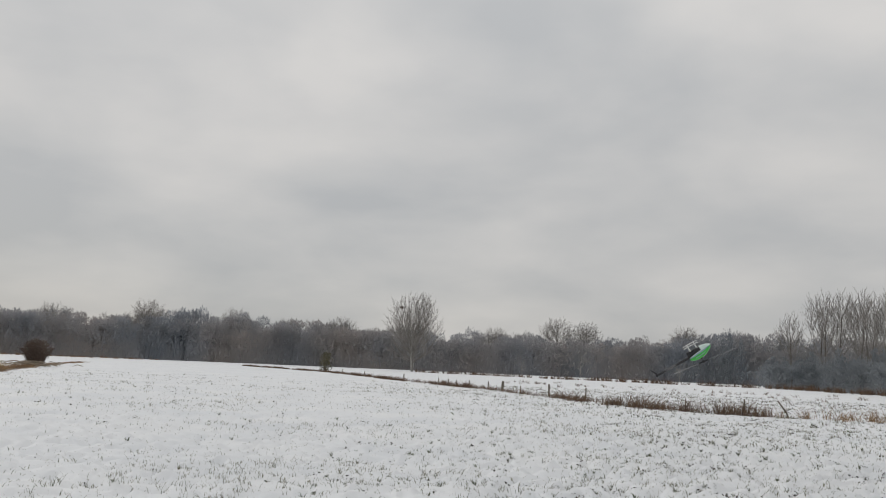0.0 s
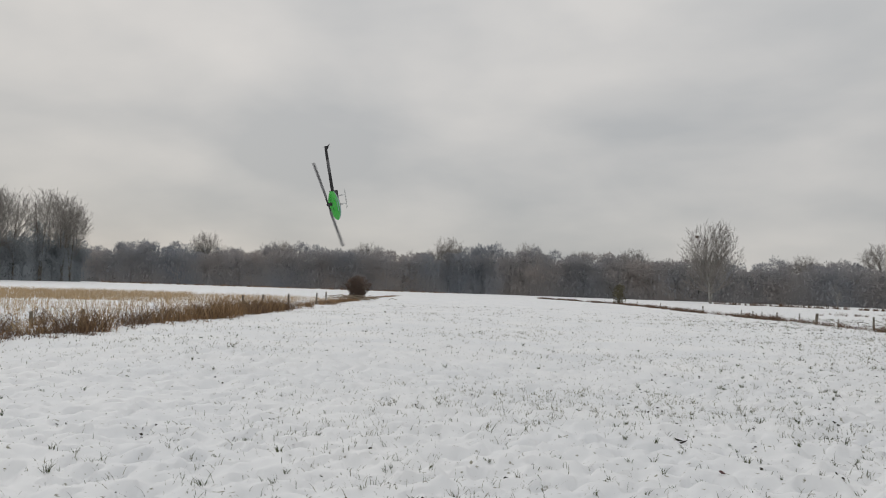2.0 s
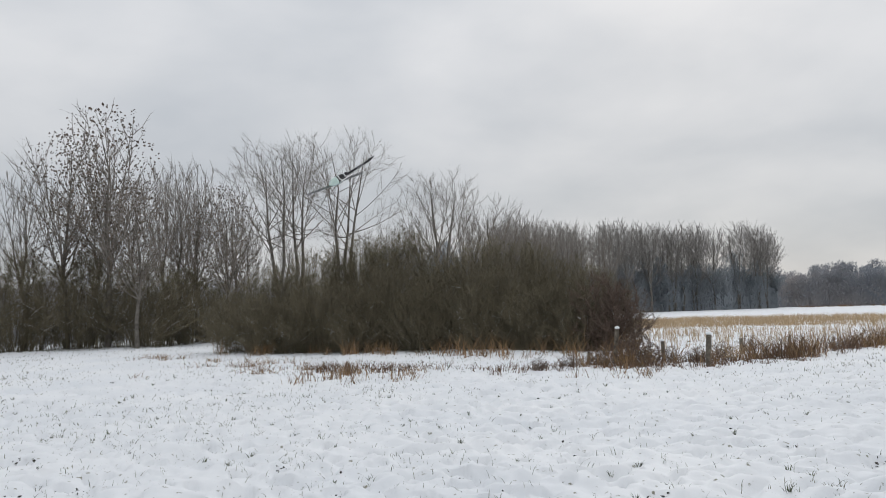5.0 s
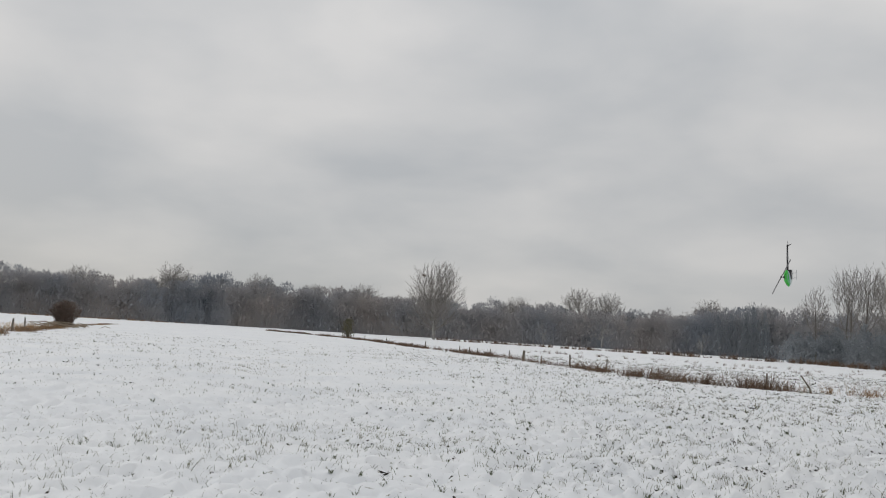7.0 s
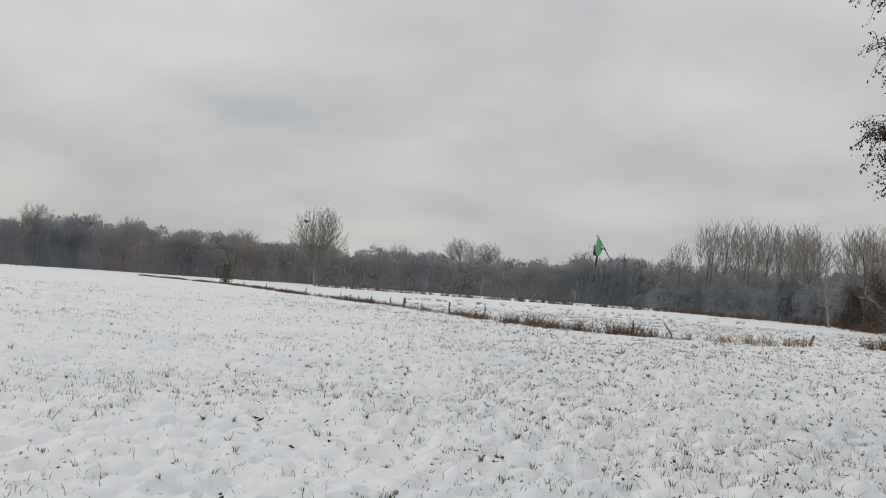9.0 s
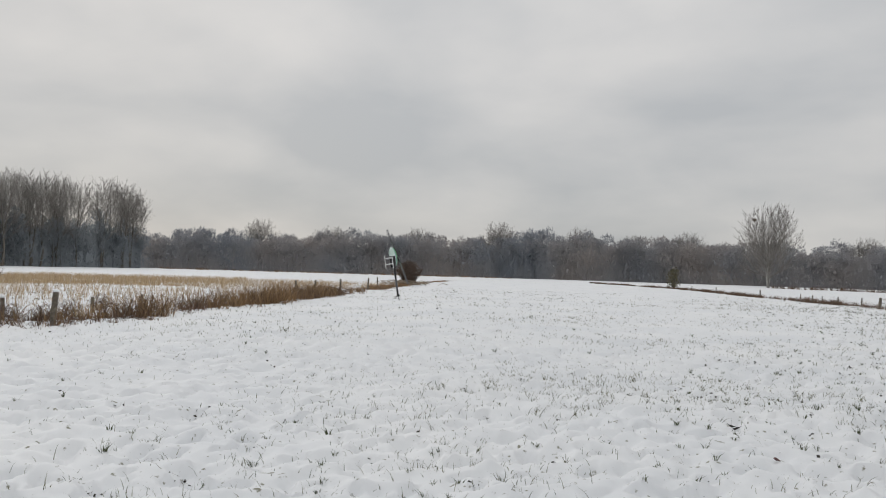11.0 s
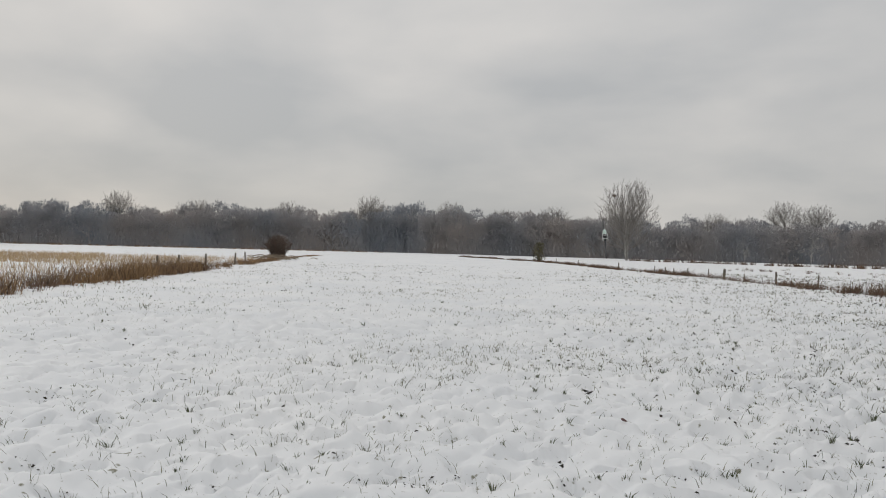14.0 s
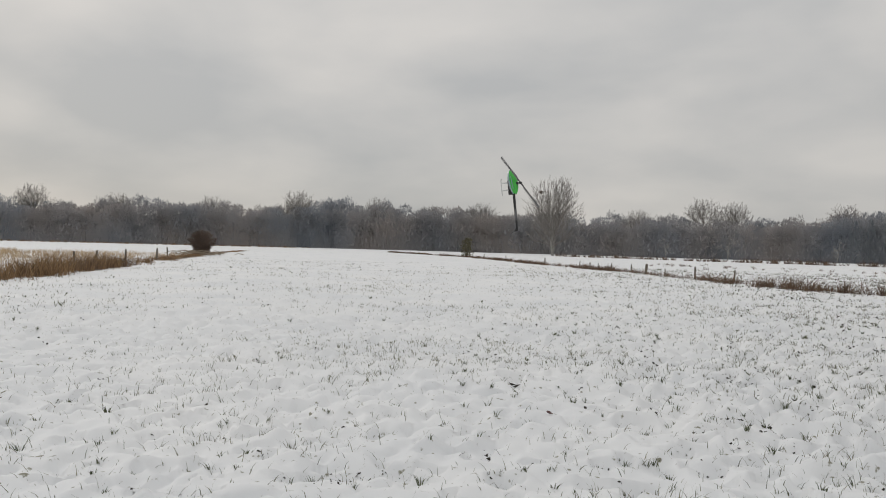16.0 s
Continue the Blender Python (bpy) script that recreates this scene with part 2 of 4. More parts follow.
# ---- ground ----
def snow_ground():
    bearings = np.concatenate([np.arange(-112, 62, 0.25), np.arange(62, 248, 1.5)])
    rings = np.concatenate([np.arange(0.3, 3.15, 0.08), 3.2 * 1.0075 ** np.arange(0, 360), 3.2 * 1.0075**360 * 1.03 ** np.arange(0, 70), 3.2 * 1.0075**360 * 1.03**70 * 1.3 ** np.arange(0, 12)])
    a, r = np.meshgrid(np.radians(bearings), rings)
    x, y = r * np.sin(a), r * np.cos(a)
    z = ground_height(x, y)
    z[r > 260] *= 0.3
    n, m = len(rings), len(bearings)
    verts = np.stack([x.ravel(), y.ravel(), z.ravel()], 1).tolist() + [(0, 0, 0)]
    k = np.arange(m)
    faces = []
    for i in range(n - 1):
        p, q = i * m + k, i * m + (k + 1) % m
        faces += np.stack([p, p + m, q + m, q], 1).tolist()
    faces += [(n * m, int(b), int((b + 1) % m)) for b in k]
    mesh = bpy.data.meshes.new("ground")
    mesh.from_pydata(verts, [], faces)
    mesh.materials.append(SNOW)
    mesh.shade_smooth()
    return tagged(new("ground", mesh), "snow-covered meadow with grass poking through", "ground", kind="structure")


snow_ground()


# ---- trees ----
def branch(trunk, twigs, p, d, length, radius, level, style, rng):
    """One branch and all that it bears. style: spread, upward pull, children a level, twig length."""
    steps = 6 if level == 0 else 4 if level == 1 else 3
    pts, radii, q, dd = [p], [radius], np.array(p, float), np.array(d, float)
    for i in range(steps):
        dd = dd + rng.normal(size=3) * style["wobble"] * (0.5 if level == 0 else 1.0) + np.array([0, 0, style["pull"] * (0.4 if level == 0 else 1)])
        dd /= np.linalg.norm(dd)
        q = q + dd * length / steps
        pts.append(tuple(q))
        radii.append(radius * (1 - 0.82 * (i + 1) / steps))
    if level >= style["levels"]:
        twigs.twig(pts[0], pts[-1], max(radius, style["thin"]))
        return
    (trunk if level == 0 else twigs).tube(pts, radii, 7 if level == 0 else 4 if level == 1 else 3, cap=False)
    count = style["children"][level]
    first = style["first"] if level == 0 else 0.18
    for c in range(count):
        s = first + (1 - first) * (c + rng.rand()) / count
        i = min(int(s * steps), steps - 1)
        u = s * steps - i
        at = np.array(pts[i]) * (1 - u) + np.array(pts[i + 1]) * u
        along = np.array(pts[i + 1]) - np.array(pts[i])
        along /= np.linalg.norm(along)
        side = np.cross(along, rng.normal(size=3))
        side /= np.linalg.norm(side)
        ang = radians(style["spread"]) * (0.75 + 0.5 * rng.rand())
        way = along * math.cos(ang) + side * math.sin(ang)
        keep = (1.15 - 0.75 * s) if level == 0 else (1.1 - 0.6 * s)
        branch(trunk, twigs, tuple(at), way, length * style["ratio"] * keep * (0.8 + 0.4 * rng.rand()), max(radius * (1 - 0.8 * s) * style.get("slim", 0.5), style["thin"]), level + 1, style, rng)


BROAD = dict(spread=42, pull=0.10, wobble=0.13, levels=4, children=(9, 7, 6, 5), first=0.28, ratio=0.50, thin=0.010)


def bare_tree(height, girth, style, seed, label, bark=BARK, twig=TWIG, stems=1, name="bare_tree", width=0.0):
    rng = np.random.RandomState(seed)
    trunk, twigs = Geo(), Geo()
    for s in range(stems):
        a = 2 * math.pi * s / max(stems, 1) + rng.rand()
        tilt = 0.0 if stems == 1 else 0.16
        d = np.array([math.cos(a) * tilt, math.sin(a) * tilt, 1.0])
        d /= np.linalg.norm(d)
        branch(trunk, twigs, (math.cos(a) * girth * (stems > 1), math.sin(a) * girth * (stems > 1), -0.25), d, height * (0.9 + 0.12 * rng.rand()), girth, 0, style, rng)
    # bring the grown tree to its height and its crown's width
    cloud_ = np.array(twigs.v)
    up = height / np.percentile(cloud_[:, 2], 99.7)
    upper = cloud_[cloud_[:, 2] > 0.55 * cloud_[:, 2].max()]
    across = width / 2 / np.percentile(np.hypot(upper[:, 0], upper[:, 1]), 92) if width else up
    for g in (trunk, twigs):
        g.v = [(x * across, y * across, z * up) for x, y, z in g.v]
    tree = tagged(new(name), label, "tree")
    trunk.made("trunk", bark, tree, smooth=True)
    twigs.made("crown", twig, tree)
    return tree


def crown_tree(height, width, seed, label, base=0.3, limbs=30, subs=7, ends=7, girth=0.2, form="dome", stems=1, lean=(0.0, 0.0), bark=BARK, twig=TWIG, thin=0.014, name="bare_tree", upright=0.5, splay=0.62, clear=0.22):
    """A bare tree whose limbs rise to the outline of its crown: a dome, a fan or a narrow brush."""
    rng = np.random.RandomState(seed)
    trunk, limb, fine = Geo(), Geo(), Geo()
    feet = []
    for s in range(stems):
        a = 2 * math.pi * s / stems + rng.rand()
        out_ = 0.0 if stems == 1 else width * 0.16
        top = (math.cos(a) * out_ + lean[0] * height, math.sin(a) * out_ + lean[1] * height, height * 0.88)
        pts = [(math.cos(a) * girth * (stems > 1) + top[0] * u**1.3 + rng.normal() * 0.012 * height * (u > 0), math.sin(a) * girth * (stems > 1) + top[1] * u**1.3 + rng.normal() * 0.012 * height * (u > 0), -0.25 + (top[2] + 0.25) * u) for u in (0, 0.2, 0.4, 0.6, 0.8, 1.0)]
        trunk.tube(pts, [girth * (1 - 0.92 * u) for u in (0, 0.2, 0.4, 0.6, 0.8, 1.0)], 8, cap=False)
        feet.append(np.array(pts))
    for k in range(limbs):
        stem = feet[k % stems]
        rho, phi = ((k + 0.5) / limbs) ** 0.42, 2.4 * k + rng.normal() * 0.25
        if form == "dome":
            end = height * (base + (1 - base) * (0.42 + 0.58 * math.sqrt(max(1 - rho**2.4, 0))))
        elif form == "fan":
            end = height * (base + (1 - base) * (0.62 + 0.38 * math.sqrt(max(1 - rho**2.6, 0))))
        else:
            end = height * (base + (1 - base) * (0.50 + 0.50 * math.sqrt(max(1 - rho**2.2, 0))))
        end *= 0.95 + 0.06 * rng.rand()
        if form != "fan" and rng.rand() < 0.25:
            end = height * (base + (1 - base) * (0.15 + 0.5 * rng.rand()))
        tip = np.array([math.cos(phi) * rho * width / 2, math.sin(phi) * rho * width / 2, end]) + np.array([lean[0] * height, lean[1] * height, 0]) * (end / height)
        low = height * base * (0.85 + 0.3 * rng.rand())
        z0 = min(low + (end - low) * (0.55 * rng.rand() + 0.25 * (1 - rho)), 0.84 * height)
        i = min(int((z0 + 0.25) / (stem[-1][2] + 0.25) * 5), 4)
        u = (z0 - stem[i][2]) / (stem[i + 1][2] - stem[i][2])
        root = stem[i] * (1 - u) + stem[i + 1] * u
        bend = root + (tip - root) * np.array([0.5 + 0.3 * upright, 0.5 + 0.3 * upright, 0.5 - 0.2 * upright]) + rng.normal(size=3) * 0.02 * height
        path = [root * (1 - t) ** 2 + bend * 2 * t * (1 - t) + tip * t * t for t in (0, 0.25, 0.5, 0.75, 1.0)]
        r0 = max(girth * (1 - 0.9 * z0 / height) * 0.42, thin)
        limb.tube([tuple(p) for p in path], [max(r0 * (1 - 0.85 * t), thin * 0.8) for t in (0, 0.25, 0.5, 0.75, 1.0)], 4, cap=False)
        span = float(np.linalg.norm(tip - root))
        for j in range(subs):
            t = clear + (0.98 - clear) * (j + rng.rand()) / subs
            i = min(int(t * 4), 3)
            p = path[i] + (path[i + 1] - path[i]) * (t * 4 - i)
            along = (path[i + 1] - path[i]) / np.linalg.norm(path[i + 1] - path[i])
            side = np.cross(along, rng.normal(size=3))
            side /= np.linalg.norm(side)
            way = along * 0.75 + side * splay + np.array([0, 0, 0.35 * upright])
            way /= np.linalg.norm(way)
            n = min(span * 0.42, height * 0.2) * (1.05 - 0.62 * t) * (0.7 + 0.5 * rng.rand())
            q = p + way * n * 0.5 + rng.normal(size=3) * n * 0.06
            e = q + (way + np.array([0, 0, 0.25])) * n * 0.5
            limb.tube([tuple(p), tuple(q), tuple(e)], [thin * 1.25, thin, thin * 0.55], 3, cap=False)
            for b in range(ends):
                v = rng.rand()
                f = p + (q - p) * v * 2 if v < 0.5 else q + (e - q) * (v * 2 - 1)
                w = way + rng.normal(size=3) * 0.55 + np.array([0, 0, 0.3])
                w *= n * (0.28 + 0.4 * rng.rand()) / np.linalg.norm(w)
                fine.twig(tuple(f), tuple(f + w), thin * 0.62)
    tree = tagged(new(name), label, "tree")
    trunk.made("trunk", bark, tree, smooth=True)
    tagged(limb.made("limb_mass", twig, tree), kind="stuff")
    tagged(fine.made("crown", twig, tree), kind="stuff")
    return tree


def put(ob, x, y, turn=0.0, size=1.0, tall=1.0):
    ob.matrix_basis = pose(x, y, 0, 0, 0, turn)
    ob.scale = (size, size, size * tall)
    return ob


def more(ob, x, y, turn=0.0, size=1.0, tall=1.0):
    made = copy_thing(ob, pose(x, y, 0, 0, 0, turn))
    made.scale = (size, size, size * tall)
    return made


# ---- far woods ----
def crown_kinds(kinds, seed, leafy, pointed):
    """Trees one metre high and wide: trunk, limbs, and fine twig ends in rounded lobes. Returns corners and faces of each."""
    rng = np.random.RandomState(seed)
    made = []
    for kind in range(kinds):
        g = Geo()
        g.tube([(0, 0, -0.02), (rng.normal() * 0.02, 0, 0.3), (rng.normal() * 0.03, 0, 0.6)], [0.026, 0.020, 0.008], 3, cap=False)
        sharp = kind < pointed * kinds
        lobes = 18 if sharp else 13
        for k in range(lobes):
            if sharp:
                z = 0.12 + 0.84 * (k + rng.rand()) / lobes
                wide, size = (1.04 - z) * 0.42, 0.05 + 0.16 * (1 - z)
            else:
                z = 0.36 + 0.50 * rng.rand() ** 0.8
                wide = 0.36 * math.sqrt(max(1 - ((z - 0.50) / 0.44) ** 2, 0.04))
                size = 0.11 + 0.07 * rng.rand()
            a, r = 2.4 * k + rng.rand(), wide * (0.5 + 0.5 * rng.rand())
            cx, cy = math.cos(a) * r, math.sin(a) * r
            g.tube([(0, 0, z * 0.6), (cx * 0.6, cy * 0.6, z * 0.86), (cx, cy, z)], [0.010, 0.007, 0.003], 3, cap=False)
            n = int(leafy * 34)
            d = rng.normal(size=(n, 3))
            d /= np.linalg.norm(d, axis=1, keepdims=True)
            spot = d * size * (0.35 + 0.65 * rng.rand(n, 1) ** 0.5) * (1.0, 1.0, 0.62) + (cx, cy, z)
            g.slivers(spot, d + (0, 0, 0.9) + rng.normal(size=(n, 3)) * 0.3, (0.040 + 0.040 * rng.rand(n)) * leafy**-0.3, rng)
            for t in range(6):
                e = rng.normal(size=3) + (0, 0, 0.5)
                e *= size / np.linalg.norm(e)
                g.twig((cx + e[0] * 0.5, cy + e[1] * 0.5, z + e[2] * 0.35), (cx + e[0] * 1.08, cy + e[1] * 1.08, z + e[2] * 0.68), 0.0045)
        n = int(110 * leafy**0.5)
        under = np.stack([rng.normal(size=n) * 0.26, rng.normal(size=n) * 0.26, rng.rand(n) * 0.6], 1)
        g.slivers(under, rng.normal(size=(n, 3)) * 0.5 + (0, 0, 1.0), 0.06 + 0.06 * rng.rand(n), rng)
        made.append((np.array(g.v), g.f))
    return made


def wood(name, line, tree_height, rows, label, mat, seed, spacing=3.6, depth=5.0, leafy=1.0, pointed=0.0, wide=(4.2, 7.0), inner=True):
    """A stretch of woodland along a line of bearings, distances and heights."""
    rng = np.random.RandomState(seed)
    kinds = crown_kinds(7, seed, leafy, pointed)
    verts, faces, base = [], [], 0
    for (a0, r0, h0), (a1, r1, h1) in zip(line[:-1], line[1:]):
        x0, y0 = polar(a0, r0)
        x1, y1 = polar(a1, r1)
        count = max(int(math.hypot(x1 - x0, y1 - y0) / spacing), 1)
        for i in range(count):
            for row in range(rows):
                s = (i + rng.rand()) / count
                x, y = x0 + (x1 - x0) * s, y0 + (y1 - y0) * s
                k = 1 + (row * depth + rng.rand() * depth * 0.7) / math.hypot(x, y)
                h = (h0 + (h1 - h0) * s) * tree_height * (0.88 + 0.14 * rng.rand() + (0.08 if rng.rand() < 0.10 else 0)) * (0.84 + 0.16 * row / max(rows - 1, 1))
                h *= 0.86 + 0.28 * float(lump(x, y, 15.0, 3))
                w = wide[0] + (wide[1] - wide[0]) * rng.rand()
                v, f = kinds[rng.randint(len(kinds))]
                turn = rng.rand() * 2 * math.pi
                c, n = math.cos(turn) * w, math.sin(turn) * w
                verts += np.stack([x * k + v[:, 0] * c - v[:, 1] * n, y * k + v[:, 0] * n + v[:, 1] * c, v[:, 2] * h], 1).tolist()
                faces += [[q + base for q in face] for face in f]
                base += len(v)
        # the dense interior: an added plain sheet, nothing shines through, for haze's flat tone
        if not inner:
            continue
        steps = max(int(math.hypot(x1 - x0, y1 - y0) / 0.8), 2)
        for i in range(steps + 1):
            s = i / steps
            x, y = x0 + (x1 - x0) * s, y0 + (y1 - y0) * s
            k = 1 + (depth * 0.6 + 1.6 * float(lump(x, y, 5.0, 6))) / math.hypot(x, y)
            top = (h0 + (h1 - h0) * s) * tree_height * (0.50 + 0.18 * float(lump(x, y, 6.0, seed % 5)) + 0.08 * rng.rand())
            verts += [(x * k, y * k, -0.5), (x * k, y * k, top * 0.6), (x * (k + 0.004), y * (k + 0.004), top)]
        for i in range(steps):
            q = base + 3 * i
            faces += [(q, q + 3, q + 4, q + 1), (q + 1, q + 4, q + 5, q + 2)]
        base += 3 * (steps + 1)
    mesh = bpy.data.meshes.new(name)
    mesh.from_pydata(verts, [], faces)
    mesh.materials.append(mat)
    return tagged(new(name, mesh), label, "woods", kind="stuff")


wood("far_woods", [(-60, 232, 0.85), (-50, 232, 0.85), (-44, 232, 0.9), (-30, 230, 1.0), (-18, 228, 1.05), (-8, 222, 1.0), (0, 215, 0.92), (8, 212, 0.95), (17, 205, 1.05), (25, 195, 0.95), (36, 190, 0.9)], 13.1, 3, "far woods at the edge of the meadow, haze painted into their grey-brown", HAZED_WOOD, 11, pointed=0.0, leafy=2.0, spacing=3.9, wide=(6.5, 10.5))
wood("left_wood_edge", [(-44.8, 212, 0.9), (-50, 190, 1.0), (-57, 165, 1.0), (-64, 140, 1.0), (-72, 120, 1.0)], 13.6, 2, "dark undergrowth of conifers and shrubs below the poplars", HAZED_CONIFER, 12, pointed=0.15, leafy=2.0, wide=(5.0, 8.0))
wood("right_wood_edge", [(21.5, 165, 0.75), (25, 148, 0.95), (29, 132, 1.0), (34, 112, 1.0), (40, 96, 1.0)], 7.4, 2, "dark wood edge below the poplars", HAZED_CONIFER, 13, spacing=3.2, pointed=0.3, leafy=1.6, wide=(4.5, 7.0))
wood("left_back_wood", [(-58, 110, 0.9), (-66, 92, 0.9), (-76, 76, 0.7), (-82, 66, 0.8), (-92, 60, 0.85), (-108, 58, 0.8)], 7.0, 2, "dark bare wood behind the willow thicket, in the haze-painted grey", HAZED_WOOD, 14, spacing=2.4, leafy=0.7, wide=(2.6, 4.2))
wood("right_pines", [(16.5, 201, 1.0), (21.0, 192, 1.0)], 12.6, 1, "dark pointed conifers in the far woods", HAZED_CONIFER, 15, spacing=3.4, pointed=1.0, wide=(3.6, 5.0), leafy=1.6, inner=False)

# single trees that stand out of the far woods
big = crown_tree(17.0, 12.4, 3, "large bare poplar with pale limbs before the woods", 0.07, 76, 10, 15, 0.17, "dome", 5, bark=PALE_BARK, twig=HAZED_TWIG, thin=0.021, upright=0.65, splay=0.6)
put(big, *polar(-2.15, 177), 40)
dome = crown_tree(15.4, 10.5, 5, "round-crowned bare tree in the far woods", 0.36, 40, 10, 13, 0.2, "dome", twig=HAZED_TWIG, thin=0.020, splay=0.8)
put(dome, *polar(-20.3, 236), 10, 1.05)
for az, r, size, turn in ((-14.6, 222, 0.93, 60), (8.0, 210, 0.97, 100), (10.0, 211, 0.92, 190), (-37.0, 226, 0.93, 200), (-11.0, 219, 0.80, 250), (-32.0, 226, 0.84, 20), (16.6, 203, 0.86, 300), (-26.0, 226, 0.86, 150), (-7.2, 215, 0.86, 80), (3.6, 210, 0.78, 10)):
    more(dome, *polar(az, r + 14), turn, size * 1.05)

def nest(x, y, z):
    """A ball of sticks in a fork."""
    rng = np.random.RandomState(4)
    g = Geo()
    for k in range(160):
        p = rng.normal(size=3)
        p *= 0.33 / np.linalg.norm(p)
        q = p + rng.normal(size=3) * 0.18
        g.twig((p[0], p[1], p[2] * 0.8), (q[0], q[1], q[2] * 0.8), 0.035)
    ob = tagged(g.made("bird_nest", RED_TWIG), "dark ball-shaped nest of sticks high in the poplar", "nest")
    ob.matrix_basis = pose(x, y, z)


nest(-9.5, 176.7, 13.9)

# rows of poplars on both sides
slim = [crown_tree(15.0, 5.6, 20 + k, "tall slim bare poplar in a row", 0.26, 30, 8, 8, 0.17, "brush", (1, 2, 1)[k], twig=HAZED_TWIG, thin=0.021, name="poplar", upright=0.7, splay=0.72, clear=0.35) for k in range(3)]
rng = np.random.RandomState(8)
for k in range(40):
    s = k / 45
    az = -45.2 - 21 * s + rng.normal() * 0.15
    r = 214 - 88 * s + rng.normal() * 2.5
    top = 5.0 + 1.6 * s
    h = r * math.tan(radians(top)) + 1.65
    if abs(s - 0.135) < 0.035 or abs(s - 0.56) < 0.02:
        continue
    ob = more(slim[k % 3], *polar(az, r), rng.rand() * 360, h / 15.0 * (0.95 + 0.1 * rng.rand()))
    tagged(ob, group="left poplar row")
for k in range(17):
    s = k / 16
    az = 25.4 + 13.2 * s + rng.normal() * 0.22
    r = 168 - 46 * s + rng.normal() * 3
    h = r * math.tan(radians(5.6 - 0.25 * s)) + 1.65
    if 0.50 < s < 0.57:
        continue
    ob = more(slim[(k + 1) % 3], *polar(az, r), rng.rand() * 360, h / 15.0 * (0.94 + 0.1 * rng.rand()))
    tagged(ob, group="right poplar row")
put(slim[0], *polar(23.2, 158), 30, 0.90)
put(slim[1], *polar(-45.5, 213), 10, 1.22)
put(slim[2], *polar(31.0, 128), 80, 0.98)

# the tall trees behind the thicket
for k, (az, r, h, w, turn, stems, lean, form) in enumerate(((-79.0, 62, 15.5, 8.4, 0, 2, (-0.09, -0.02), "dome"), (-77.5, 64, 15.9, 7.0, 130, 2, (0.0, 0.02), "dome"), (-74.6, 61, 15.4, 10.0, 20, 3, (0.04, 0.0), "dome"), (-67.9, 66, 12.9, 8.4, 50, 3, (0.02, 0.0), "fan"), (-64.1, 76, 12.7, 7.2, 100, 1, (0.0, 0.0), "dome"))):
    t = crown_tree(h, w, 40 + k, "tall bare tree with spreading limbs behind the thicket" if k < 3 else "bare tree with a fan of fine twigs", 0.40 if k < 3 else 0.28, 24, 9, 16, 0.20, form, stems, lean, thin=0.0085, upright=0.3, splay=0.75, clear=0.38)
    put(t, *polar(az, r), turn)
back = crown_tree(11.0, 4.6, 60, "slender bare tree in the wood behind the thicket", 0.22, 24, 7, 7, 0.13, "brush", thin=0.012, upright=0.7)
put(back, *polar(-84.5, 58), 0, 1.12)
for az, r, size in ((-86.5, 60, 1.15), (-82.2, 57, 0.95), (-88.6, 55, 1.0), (-91, 58, 1.1), (-95, 54, 1.0), (-99, 56, 1.1), (-59.8, 92, 1.05), (-57.6, 104, 1.1), (-56.0, 118, 1.15), (-104, 55, 1.05), (-85.6, 54, 1.05), (-81.2, 58, 0.8), (-61.6, 86, 1.1), (-58.6, 96, 1.05), (-78.4, 66, 0.8), (-70, 70, 0.9), (-64.5, 84, 1.0), (-60.8, 98, 1.1), (-66.0, 72, 0.95), (-69.0, 66, 0.85), (-71.6, 68, 0.85), (-62.6, 80, 1.05), (-65.4, 78, 1.0)):
    more(back, *polar(az, r), az * 37, size)


def withered_tree():
    """A slim tree that has kept some of its brown leaves."""
    tree = crown_tree(9.6, 4.4, 61, "tree with a few withered brown leaves behind the thicket", 0.2, 22, 7, 6, 0.13, "brush", thin=0.013, upright=0.5)
    rng = np.random.RandomState(62)
    g, n = Geo(), 1100
    a, z = rng.rand(n) * 2 * math.pi, 3.2 + 6.0 * rng.rand(n)
    r = 2.1 * np.sqrt(rng.rand(n)) * np.sqrt(np.clip(1 - ((z - 6) / 3.8) ** 2, 0.02, 1)) * (0.55 + 0.6 * lump(a * 2, z, 0.8, 2))
    g.leaves(np.stack([np.cos(a) * r, np.sin(a) * r, z], 1), 0.06 + 0.05 * rng.rand(n), rng, 1.4)
    tagged(g.made("foliage", BROWN_LEAF, tree, "withered brown leaves"), kind="stuff")
    return tree


withered = withered_tree()
put(withered, *polar(-82.6, 52), 0, 1.05)
for az, r, size, turn in ((-84.6, 53, 0.9, 200), (-90.2, 50, 1.5, 20), (-92.6, 51, 1.35, 140), (-88.4, 47, 1.0, 250)):
    more(withered, *polar(az, r), turn, size)


